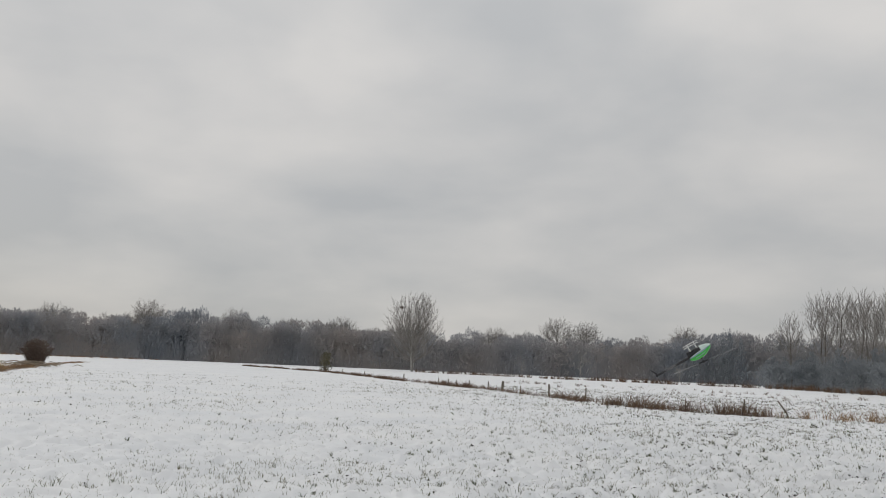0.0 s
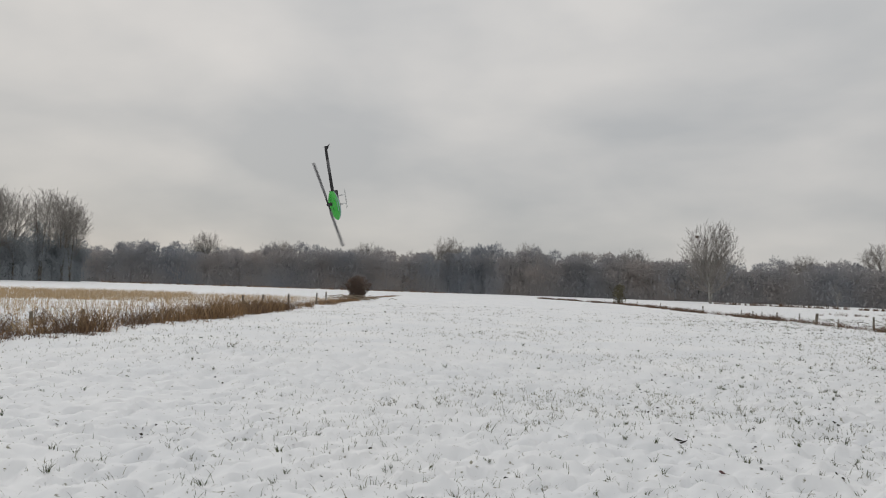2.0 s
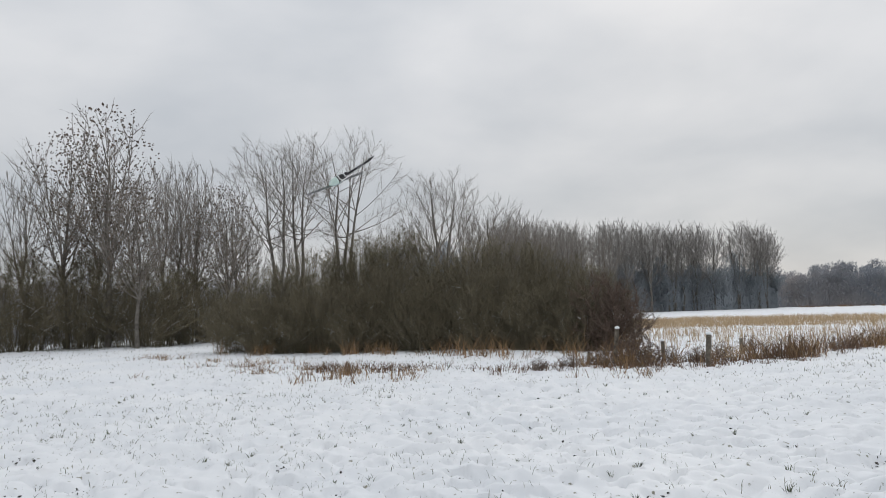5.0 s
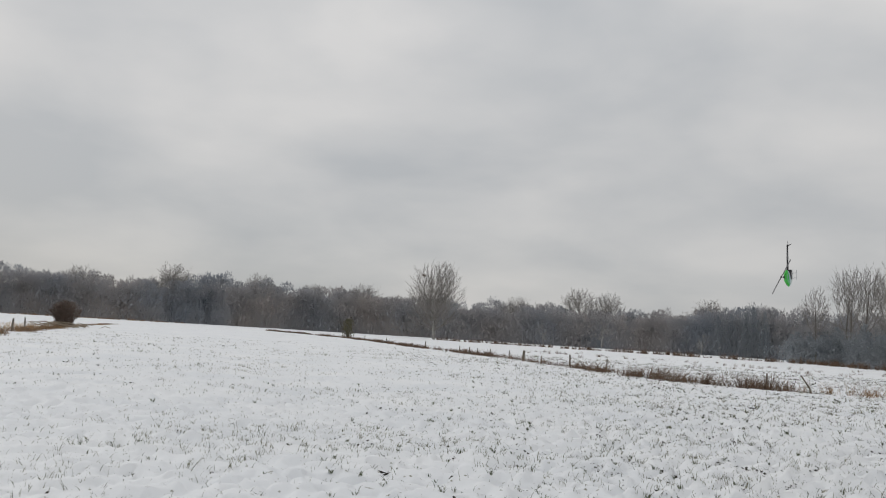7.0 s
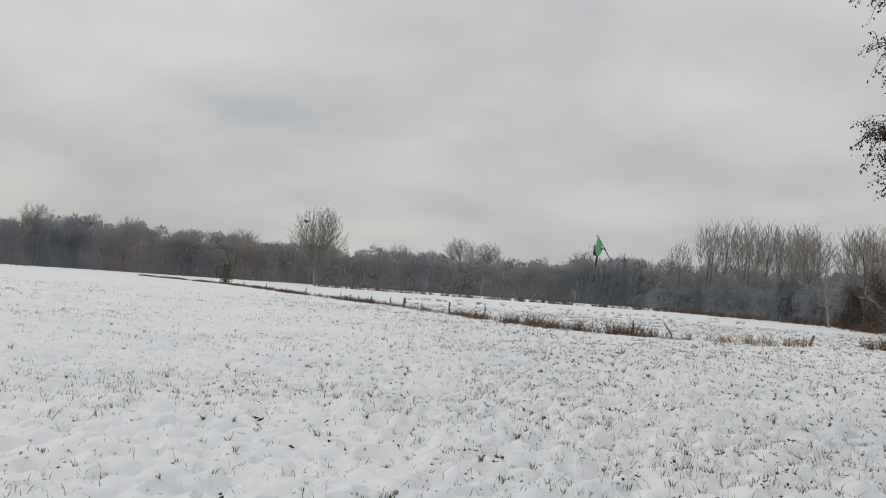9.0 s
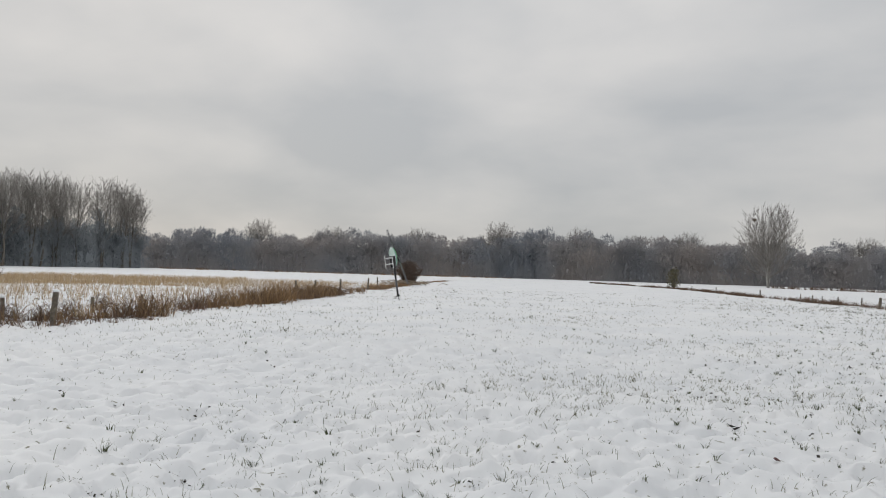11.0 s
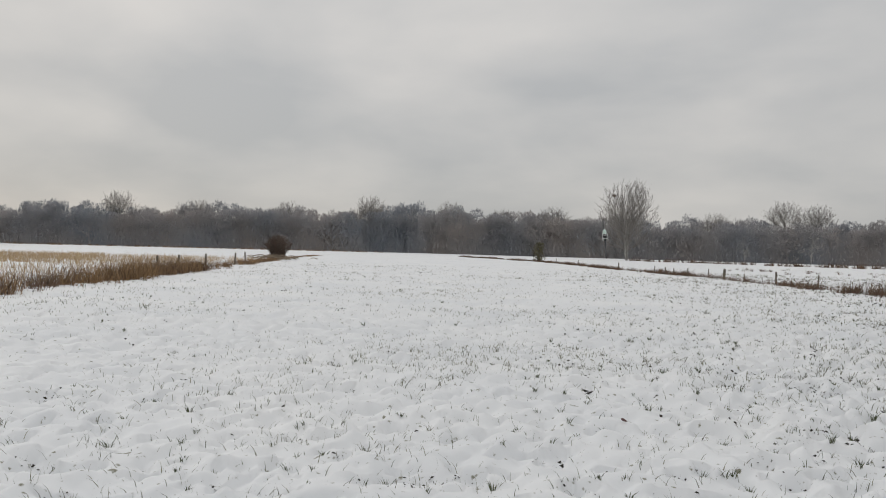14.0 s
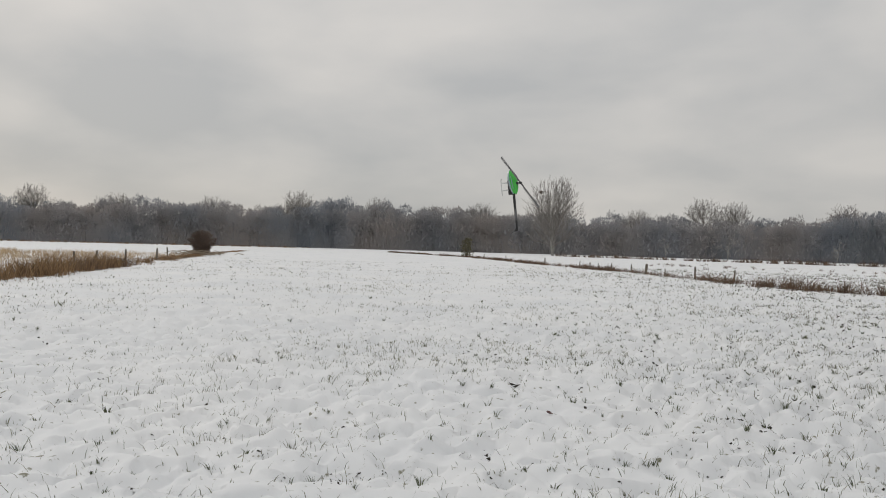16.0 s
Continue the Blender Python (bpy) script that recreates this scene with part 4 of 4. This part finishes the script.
    return tagged(g.made("green_tufts", TUFT), "dark green grass tufts standing out of the snow", "grass", kind="stuff")


green_tufts()


def fallen_leaf(x, y, size, turn, mat, label):
    """A curled leaf on the snow."""
    g = Geo()
    n = 7
    for i in range(n):
        s = i / (n - 1)
        half = size * 0.42 * math.sin(math.pi * min(max(s, 0.04), 0.96)) ** 0.8
        rise = size * (0.18 + 0.5 * (s - 0.5) ** 2)
        g.v += [((s - 0.5) * size, -half, rise + half * 0.5), ((s - 0.5) * size, 0, rise), ((s - 0.5) * size, half, rise + half * 0.6)]
    for i in range(n - 1):
        q = 3 * i
        g.f += [(q, q + 3, q + 4, q + 1), (q + 1, q + 4, q + 5, q + 2)]
    ob = tagged(g.made("fallen_leaf", mat, smooth=True), label, "leaf")
    ob.matrix_basis = pose(x, y, float(ground_height(x, y)) + 0.004, 12, 20, turn)


fallen_leaf(-0.26, 7.79, 0.075, 30, RED_LEAF, "curled dark red leaf lying on the snow")
# black curled pieces added where the snow has dark pits
for x, y, size, turn in ((-0.77, 9.41, 0.12, 80), (-0.70, 9.44, 0.10, 200), (4.16, 7.75, 0.13, 10), (4.05, 7.82, 0.11, 130), (2.30, 9.25, 0.08, 50)):
    fallen_leaf(x, y, size, turn, SOIL_SHADE, "black curled piece added for a dark pit in the snow")


def brush_pile(x, y):
    """Cut branches lying by the round bush."""
    rng = np.random.RandomState(143)
    pile = tagged(new("brush_pile"), "heap of cut bare branches lying by the bush", "brush pile")
    g = Geo()
    for k in range(60):
        a = rng.normal() * 0.35 + 2.5
        px, py, pz = rng.normal() * 1.6, rng.normal() * 0.7, 0.08 + 0.35 * rng.rand()
        n = 1.2 + 1.6 * rng.rand()
        g.tube([(px, py, pz), (px + math.cos(a) * n * 0.5, py + math.sin(a) * n * 0.5, pz + 0.12), (px + math.cos(a) * n, py + math.sin(a) * n, max(pz - 0.1, 0.02))], [0.035, 0.028, 0.012], 4, cap=False)
    tagged(g.made("branch_heap", DRY_WOOD, pile), kind="stuff")
    pile.matrix_basis = pose(x, y, 0)


brush_pile(-36.4, 73.0)


def fence_post(x, y, height, radius, label, lean=(0, 0), snow=True, seed=0):
    rng = np.random.RandomState(seed)
    g = Geo()
    pts = [(lean[0] * s * height, lean[1] * s * height, -0.3 * (s == 0) + height * s) for s in (0, 0.35, 0.7, 0.97, 1.0)]
    g.tube(pts, [radius, radius * (0.95 + 0.1 * rng.rand()), radius * 0.97, radius * 0.93, radius * 0.7], 9)
    post = tagged(new("fence_post"), label, "fence post", "fence posts")
    g.made("post", WOOD_POST, post, smooth=True)
    if snow:
        c = Geo()
        top = pts[-1]
        c.tube([(top[0], top[1], top[2] - 0.01), (top[0], top[1], top[2] + 0.02), (top[0], top[1], top[2] + 0.05), (top[0], top[1], top[2] + 0.065)], [radius * 1.0, radius * 1.12, radius * 0.8, radius * 0.2], 10)
        c.made("snow_cap", SNOW_CAP, post, "small cap of snow", smooth=True)
    post.matrix_basis = pose(x, y, 0, 0, 0, rng.rand() * 40)
    return post


POSTS = [(-17.0, 14.3, 0.84, 0.075), (-19.2, 14.6, 0.6, 0.06), (-18.9, 12.7, 1.02, 0.06), (-20.4, 18.6, 0.5, 0.06), (-19.4, 19.6, 0.6, 0.05), (-24.4, 35.5, 0.9, 0.06), (-25.6, 39, 0.9, 0.06), (-27.5, 45, 0.9, 0.06), (-30, 53, 0.9, 0.06), (-33, 60, 0.9, 0.06),
         (4.3, 57.4, 0.92, 0.11), (6.75, 50.9, 0.95, 0.07), (8.6, 48.4, 0.85, 0.05), (5.5, 56.1, 0.6, 0.04), (3.6, 62.6, 0.75, 0.05), (2.2, 64.0, 0.75, 0.05), (1.2, 66.4, 0.7, 0.04), (0.6, 68.3, 0.7, 0.06), (-0.3, 72.8, 0.7, 0.05), (-3.7, 79.7, 0.85, 0.07), (14.1, 37.9, 0.85, 0.05), (-9, 95, 0.8, 0.05), (-13, 106, 0.8, 0.05), (10.6, 44, 0.6, 0.04)]
for k, (x, y, h, rad) in enumerate(POSTS):
    fence_post(x, y, h if k < 10 else h * 0.8, rad if k < 10 else rad * 0.85, "weathered wooden fence post" + (" capped with snow" if k in (0, 1, 2) else ""), ((0.06, 0.02), (-0.04, 0), (0.1, 0.05), (0, 0))[k % 4], k < 3, k)
fence_post(30.6, 41.5, 1.45, 0.13, "thick dark wooden post capped with snow", (0, 0), True, 50)
tagged(fence_post(14.9, 34.7, 0.75, 0.035, "thin stake leaning far over in the snow", (-0.75, 0.0), False, 51))
fence_post(22.5, 36.6, 0.55, 0.06, "short leaning stump of a post", (0.35, 0.0), False, 52)


# ---- the model helicopter ----
GREEN = material("green_canopy", (0.035, 0.42, 0.045), (0.05, 0.52, 0.06), 0.28, 3.0, coat=0.5)
MINT = material("mint_white_canopy", (0.52, 0.66, 0.60), (0.66, 0.76, 0.72), 0.3, 6.0, coat=0.4)
STRIPE = material("blue_grey_stripe", (0.20, 0.30, 0.36), (0.30, 0.40, 0.46), 0.3, 6.0, coat=0.4)
CARBON = material("black_carbon", (0.008, 0.008, 0.009), (0.025, 0.025, 0.028), 0.42, 90.0)
ALLOY = material("grey_sleeve", (0.07, 0.07, 0.075), (0.16, 0.16, 0.165), 0.4, 30.0)
SKID_GREY = material("light_grey_plastic", (0.66, 0.67, 0.66), (0.76, 0.77, 0.76), 0.5, 20.0)
BLADE = material("grey_blade", (0.10, 0.10, 0.105), (0.18, 0.18, 0.185), 0.5, 5.0)


def part(name, g, mat, parent, label="", smooth=False):
    return g.made(name, mat, parent, label, smooth)


# along the body: forward, half width, top, bottom
BODY = [(0.31, 0.006, -0.012, -0.03), (0.288, 0.036, 0.022, -0.058), (0.238, 0.066, 0.062, -0.084), (0.166, 0.088, 0.102, -0.104), (0.076, 0.098, 0.132, -0.112), (-0.014, 0.096, 0.144, -0.106), (-0.104, 0.082, 0.138, -0.08), (-0.176, 0.06, 0.116, -0.04), (-0.225, 0.036, 0.08, 0.004)]


def shell(first, last, stations=BODY, grow=1.0, steps=7, sides=(-1, 1)):
    """A band of the body's skin, between two angles round it (0 the top, 180 the bottom), on both sides."""
    g = Geo()
    for side in sides:
        start = len(g.v)
        for fwd, half, top, low in stations:
            mid, tall = (top + low) / 2, (top - low) / 2
            for i in range(steps + 1):
                a = radians(first + (last - first) * i / steps)
                g.v.append((side * half * grow * math.sin(a) ** 0.85 if a > 0.001 else 0.0, fwd, mid + tall * grow * math.cos(a)))
        n = steps + 1
        for k in range(len(stations) - 1):
            for i in range(steps):
                q = start + k * n + i
                face = (q, q + 1, q + n + 1, q + n)
                g.f.append(face if side < 0 else face[::-1])
    return g


def box_(g, x, y, z, sx, sy, sz):
    s = len(g.v)
    g.v += [(x + i * sx / 2, y + j * sy / 2, z + k * sz / 2) for k in (-1, 1) for i, j in ((-1, -1), (1, -1), (1, 1), (-1, 1))]
    g.f += [(s, s + 3, s + 2, s + 1), (s + 4, s + 5, s + 6, s + 7)] + [(s + i, s + (i + 1) % 4, s + 4 + (i + 1) % 4, s + 4 + i) for i in range(4)]
    return g


def blade_shape(root, tip, chord, thick):
    """A rotor blade along x, with an aerofoil section."""
    g = Geo()
    section = [(0.30, 0.0), (0.18, 0.5), (-0.1, 0.42), (-0.70, 0.0), (-0.1, -0.42), (0.18, -0.5)]
    for x, c in ((root, chord * 0.55), (root + 0.06, chord), (tip - 0.02, chord), (tip, chord * 0.7)):
        g.v += [(x, y * c, z * thick) for y, z in section]
    for k in range(3):
        for i in range(6):
            a, b = k * 6 + i, k * 6 + (i + 1) % 6
            g.f.append((a, b, b + 6, a + 6))
    g.f += [tuple(range(5, -1, -1)), tuple(range(18, 24))]
    return g


def model_helicopter():
    heli = tagged(new("model_helicopter"), "flying green and white model helicopter with black tail boom", "helicopter")
    part("canopy", shell(0, 88), GREEN, heli, "glossy bright green canopy", True)
    part("canopy_stripe", shell(88, 104), STRIPE, heli, "blue-grey stripe", True)
    for side in (-1, 1):
        part("canopy_swoosh", shell(62, 70, [s for s in BODY if -0.15 < s[0] < 0.20], 1.008, sides=(side,)), STRIPE, heli, "blue-grey swoosh", True)
    part("belly", shell(104, 180, [s for s in BODY if s[0] > 0.05]), MINT, heli, "mint white lower canopy", True)
    part("rear_flank", shell(104, 109, [s for s in BODY if s[0] <= 0.08]), MINT, heli, "mint white flank", True)
    part("side_panel", shell(109, 172, [s for s in BODY if -0.2 < s[0] <= 0.08], 0.98), CARBON, heli, "black open flank", True)
    g = Geo()
    for side in (-0.034, 0.034):
        box_(g, side, -0.085, -0.015, 0.006, 0.30, 0.17)
    box_(g, 0, -0.075, -0.10, 0.074, 0.30, 0.012)
    box_(g, 0, -0.06, -0.03, 0.060, 0.24, 0.10)
    part("side_frame", g, CARBON, heli, "black carbon frame")
    g = Geo()
    g.tube([(0, -0.16, 0.015), (0, -0.36, 0.015), (0, -0.55, 0.015), (0, -0.97, 0.015), (0, -1.04, 0.015)], [0.030, 0.029, 0.027, 0.025, 0.018], 12)
    part("tail_boom", g, CARBON, heli, "black tail boom", True)
    g = Geo()
    g.tube([(0, -0.55, 0.015), (0, -0.68, 0.015), (0, -0.80, 0.015)], [0.0295, 0.0290, 0.0280], 12)
    part("boom_sleeve", g, ALLOY, heli, "silver grey sleeve", True)
    g = Geo()
    g.tube([(0, -1.00, 0.01), (0, -1.035, -0.07), (0, -1.075, -0.15)], [0.018, 0.013, 0.005], 6)
    part("tail_fin", g, CARBON, heli)
    g = Geo()
    box_(g, -0.015, -1.01, 0.015, 0.055, 0.06, 0.04)
    part("tail_gearbox", g, CARBON, heli)
    for side in (-1, 1):
        g = Geo()
        g.tube([(side * 0.115, 0.115, -0.205), (side * 0.115, 0.085, -0.222), (side * 0.115, -0.20, -0.222), (side * 0.115, -0.235, -0.215)], [0.009, 0.011, 0.011, 0.008], 8)
        part("skid", g, SKID_GREY, heli, "light grey landing skid", True)
    for fwd in (0.03, -0.13):
        g = Geo()
        g.tube([(-0.115, fwd, -0.220), (-0.095, fwd, -0.165), (-0.035, fwd, -0.105), (0.035, fwd, -0.105), (0.095, fwd, -0.165), (0.115, fwd, -0.220)], [0.012, 0.013, 0.015, 0.015, 0.013, 0.012], 8)
        part("skid_strut", g, SKID_GREY, heli, "light grey bow", True)
    g = Geo()
    g.tube([(0, 0, 0.05), (0, 0, 0.225)], [0.010, 0.010], 10)
    g.tube([(0, 0, 0.125), (0, 0, 0.16)], [0.036, 0.030], 12)
    part("mast", g, CARBON, heli, "black rotor mast", True)
    rotor = Geo()
    rotor.tube([(0, 0, -0.022), (0, 0, 0.026)], [0.028, 0.022], 12)
    rotor.tube([(-0.115, 0, 0), (0.115, 0, 0)], [0.016, 0.016], 8)
    rotor = part("main_rotor", rotor, CARBON, heli, "black rotor head", True)
    for turn in (0, 180):
        ob = part("rotor_blade", blade_shape(0.10, 0.79, 0.052, 0.008), BLADE, rotor, "grey rotor blade")
        ob.matrix_basis = pose(0, 0, 0, 0, 0, turn)
    tail = Geo()
    tail.tube([(-0.012, 0, 0), (0.03, 0, 0)], [0.014, 0.012], 10)
    tail = part("tail_rotor", tail, CARBON, heli, "tail rotor hub", True)
    for turn in (0, 180):
        ob = part("tail_blade", blade_shape(0.015, 0.135, 0.028, 0.004), BLADE, tail, "grey tail rotor blade")
        ob.matrix_basis = pose(0.02, 0, 0, 0, 0, 0) @ pose(0, 0, 0, turn, 0, 0) @ pose(0, 0, 0, 0, -90, 0) @ pose(0, 0, 0, 90, 0, 0)
    return heli, rotor, tail


helicopter, main_rotor, tail_rotor = model_helicopter()

# seconds, place of the rotor mast, turn about x, y and z
FLIGHT = [
    (0, 5.63, 17.69, 2.17, 148, -11, 80),
    (0.1, 4.43, 17.10, 1.45, 172, 6, 76),
    (0.2, 3.43, 17.10, 1.39, -157, 6, 82),
    (0.3, 2.83, 17.30, 1.92, -136, 2, 86),
    (0.4, 2.49, 18.03, 2.53, -120, -1, 88),
    (0.5, 2.20, 18.65, 2.89, -92, -4, 95),
    (0.6, 1.91, 19.36, 3.32, -67, -8, 89),
    (0.7, 1.46, 19.88, 3.62, -39, -11, 89),
    (0.8, 0.73, 19.93, 3.64, -13, -11, 88),
    (0.9, -0.00, 19.96, 3.55, 9, -11, 88),
    (1, -0.73, 19.27, 3.43, 35, -9, 88),
    (1.1, -1.25, 18.25, 3.30, 58, -7, 88),
    (1.2, -1.65, 17.52, 3.13, 79, -3, 101),
    (1.3, -2.26, 17.48, 2.82, 101, -5, 109),
    (1.4, -3.04, 16.95, 2.53, 124, -38, 87),
    (1.5, -3.77, 16.35, 2.47, 160, -25, 63),
    (1.6, -4.83, 15.42, 2.66, -167, 8, 63),
    (1.7, -5.62, 14.57, 2.79, -136, -1, 116),
    (1.8, -6.22, 13.65, 2.95, -122, 1, 127),
    (1.9, -6.61, 13.01, 3.08, -109, 0, 139),
    (2, -7.05, 12.88, 3.10, -102, 6, 177),
    (2.1, -7.50, 12.55, 3.06, -51, 9, -154),
    (2.2, -8.00, 12.24, 3.05, -27, -4, -146),
    (2.3, -8.53, 11.95, 3.31, 8, 3, -155),
    (2.4, -9.23, 11.58, 3.77, 30, 12, -159),
    (2.5, -10.09, 11.19, 4.22, 82, 46, -105),
    (2.6, -10.70, 10.72, 4.65, 73, 24, -156),
    (2.65, -10.96, 10.51, 4.79, 61, -12, -161),
    (2.7, -11.22, 10.31, 4.94, 49, -48, -158),
    (2.75, -11.53, 10.25, 5.13, 128, -42, 151),
    (2.8, -11.85, 10.19, 5.32, 175, -7, 139),
    (2.9, -12.09, 9.59, 5.62, 170, -19, 100),
    (3, -12.39, 8.86, 5.63, -175, -17, 30),
    (3.1, -12.87, 8.13, 5.83, -141, -10, -8),
    (3.2, -13.35, 7.41, 6.03, -117, 14, -36),
    (3.62, -15.34, 4.96, 5.75, -125, 23, -15),
    (4.04, -16.69, 3.06, 5.47, -129, 34, 7),
    (4.46, -17.62, 2.68, 5.19, -128, 45, 31),
    (4.88, -18.21, 4.12, 4.90, -119, 55, 62),
    (5.3, -18.29, 6.81, 4.62, -99, 59, 102),
    (5.4, -17.11, 8.00, 4.86, -61, 70, 155),
    (5.5, -15.17, 9.48, 5.34, 82, 44, -38),
    (5.6, -11.57, 10.24, 5.12, 75, 25, -5),
    (5.7, -10.47, 12.50, 5.36, 102, 20, 42),
    (5.8, -9.07, 14.19, 5.24, 110, 11, 67),
    (5.9, -7.68, 15.60, 5.08, 115, 4, 86),
    (6, -5.86, 17.14, 4.76, 112, -33, 103),
    (6.1, -3.52, 18.87, 4.28, 112, -32, 88),
    (6.2, -0.90, 19.66, 3.60, 114, -29, 65),
    (6.3, 1.29, 19.55, 2.91, 158, -55, 10),
    (6.4, 2.87, 19.12, 2.67, -160, -12, -58),
    (6.5, 3.96, 17.97, 2.87, -157, -2, -106),
    (6.55, 4.29, 18.25, 3.15, -162, -3, -58),
    (6.6, 4.62, 18.54, 3.43, -166, -1, -10),
    (6.7, 5.86, 19.87, 3.88, -169, -1, 37),
    (6.8, 6.73, 20.15, 4.07, -149, -2, 75),
    (6.9, 8.23, 22.51, 4.11, -119, 3, 88),
    (7, 10.33, 26.03, 4.08, -94, -4, 99),
    (7.1, 12.70, 30.51, 3.80, -63, -10, 78),
    (7.2, 14.18, 32.94, 3.49, -28, 11, 101),
    (7.3, 14.85, 34.79, 3.77, -21, 9, 107),
    (7.35, 14.51, 34.52, 3.92, -3, 31, 91),
    (7.4, 14.18, 34.24, 4.07, 14, 55, 79),
    (7.5, 14.59, 34.08, 4.01, 38, 45, 97),
    (7.6, 14.24, 34.24, 3.94, 67, 23, 114),
    (7.65, 14.19, 33.99, 3.91, 93, -2, 109),
    (7.7, 14.15, 33.74, 3.88, 123, -21, 93),
    (7.8, 13.83, 32.80, 3.84, 170, -15, 70),
    (7.85, 13.53, 32.46, 3.82, 176, -11, 20),
    (7.9, 13.22, 32.12, 3.80, 178, -3, -29),
    (7.95, 13.09, 32.10, 3.83, -171, -7, -72),
    (8, 12.96, 32.07, 3.87, -160, -3, -115),
    (8.1, 11.45, 29.97, 3.87, -148, 10, -108),
    (8.15, 10.93, 29.47, 3.90, -121, -17, -95),
    (8.2, 10.41, 28.97, 3.94, -91, -46, -97),
    (8.3, 9.79, 29.22, 4.15, 7, -41, -153),
    (8.35, 9.26, 28.98, 4.11, 70, -45, 133),
    (8.4, 8.74, 28.75, 4.07, 100, -7, 91),
    (8.5, 8.00, 27.94, 3.83, 74, -5, 68),
    (8.6, 7.80, 27.48, 3.74, 76, -5, 68),
    (8.8, 8.50, 25.20, 3.18, 118, 6, 56),
    (8.9, 8.40, 24.19, 3.01, 118, 8, 53),
    (9, 7.67, 23.89, 3.16, 95, -1, 49),
    (9.1, 6.26, 22.84, 3.19, 73, -8, 57),
    (9.2, 5.05, 22.01, 3.06, 63, -8, 66),
    (9.3, 4.10, 20.89, 2.92, 64, -9, 65),
    (9.4, 3.87, 21.24, 2.84, 74, -7, 62),
    (9.5, 3.83, 20.75, 2.69, 91, -2, 59),
    (9.6, 3.70, 21.08, 2.39, 101, 3, 60),
    (9.7, 2.68, 19.52, 2.09, 102, 2, 71),
    (9.8, 0.94, 18.87, 2.04, 87, -1, 76),
    (9.9, -0.94, 17.56, 1.86, 69, -2, 88),
    (10, -2.53, 17.29, 1.54, 53, -2, 93),
    (10.2, -4.69, 14.64, 1.67, 69, 7, 121),
    (10.62, -7.28, 17.13, 1.80, 75, 6, 150),
    (11.04, -10.36, 19.24, 1.94, 79, 3, 178),
    (11.46, -13.88, 20.90, 2.08, 82, -2, -154),
    (11.88, -17.78, 22.06, 2.21, 82, -8, -126),
    (12.3, -21.99, 22.66, 2.35, 79, -13, -98),
    (12.4, -21.34, 25.26, 2.11, 73, -19, -97),
    (12.5, -19.98, 26.34, 1.88, 80, -16, -109),
    (12.6, -19.49, 28.52, 1.86, 89, -3, -128),
    (12.7, -19.85, 31.27, 1.69, 90, -1, -145),
    (12.8, -18.96, 31.81, 1.52, 91, 3, -147),
    (12.9, -17.70, 31.96, 1.56, 91, 1, -148),
    (13, -16.09, 31.67, 1.62, 91, -4, -165),
    (13.1, -16.19, 35.71, 1.13, 123, 0, -167),
    (13.2, -14.43, 36.25, 1.00, 92, -3, -164),
    (13.3, -12.65, 36.91, 1.01, 92, -2, -167),
    (13.4, -10.94, 37.45, 1.26, 91, -4, -158),
    (13.5, -9.43, 37.87, 1.46, 91, -1, -163),
    (13.6, -8.15, 38.67, 1.54, 91, 1, -165),
    (13.7, -6.75, 38.43, 1.81, 90, 1, -167),
    (13.8, -5.45, 38.63, 2.23, 90, 1, -169),
    (13.9, -3.99, 38.30, 2.50, 89, 1, -171),
    (14, -2.41, 37.93, 2.41, 90, 5, -171),
    (14.2, 0.49, 34.51, 2.45, 89, 3, 179),
    (14.4, 3.81, 30.09, 2.60, 94, -15, 154),
    (14.5, 5.08, 29.40, 2.63, 94, -9, 139),
    (14.6, 5.40, 28.02, 2.65, 92, -5, 132),
    (14.8, 4.73, 26.12, 2.27, 55, 14, 100),
    (15, 5.05, 23.51, 2.35, 67, 3, 86),
    (15.1, 5.91, 22.58, 2.58, 95, -2, 82),
    (15.4, 5.07, 19.67, 2.94, 100, -2, 73),
    (15.5, 3.69, 19.66, 3.12, 81, -4, 74),
    (15.6, 2.18, 19.27, 3.10, 70, -6, 75),
    (15.7, 0.74, 18.99, 2.95, 65, -12, 69),
    (15.8, -0.53, 18.60, 2.76, 64, -16, 67),
    (16, -1.54, 17.52, 3.02, 87, -7, 54),
]

# the main rotor's turn, in degrees
SPIN = [(0, 117), (0.5, 1257), (1, 2430), (1.5, 3660), (2, 4783), (2.5, 6078), (3.2, 7754), (5.5, 13614), (6, 14748), (7, 17326), (8.5, 21058), (9, 22293), (9.5, 23457), (10, 24615), (10.2, 25006), (12.5, 30952), (13, 32095), (14, 34649), (14.5, 35852), (15.5, 38424), (16, 39555)]



def motions():
    """The flight, and both rotors, which turn by less than a quarter from row to row."""
    walk(helicopter, [(t, pose(*p)) for t, *p in FLIGHT])
    walk(main_rotor, [(k / 30, pose(0, 0, 0.235, 0, 0, float(np.interp(k / 30, [s[0] for s in SPIN], [s[1] for s in SPIN])) % 360)) for k in range(481)])
    walk(tail_rotor, [(k / 30, pose(-0.045, -1.02, 0.015, (k * 87.0) % 360, 0, 0)) for k in range(481)])


motions()
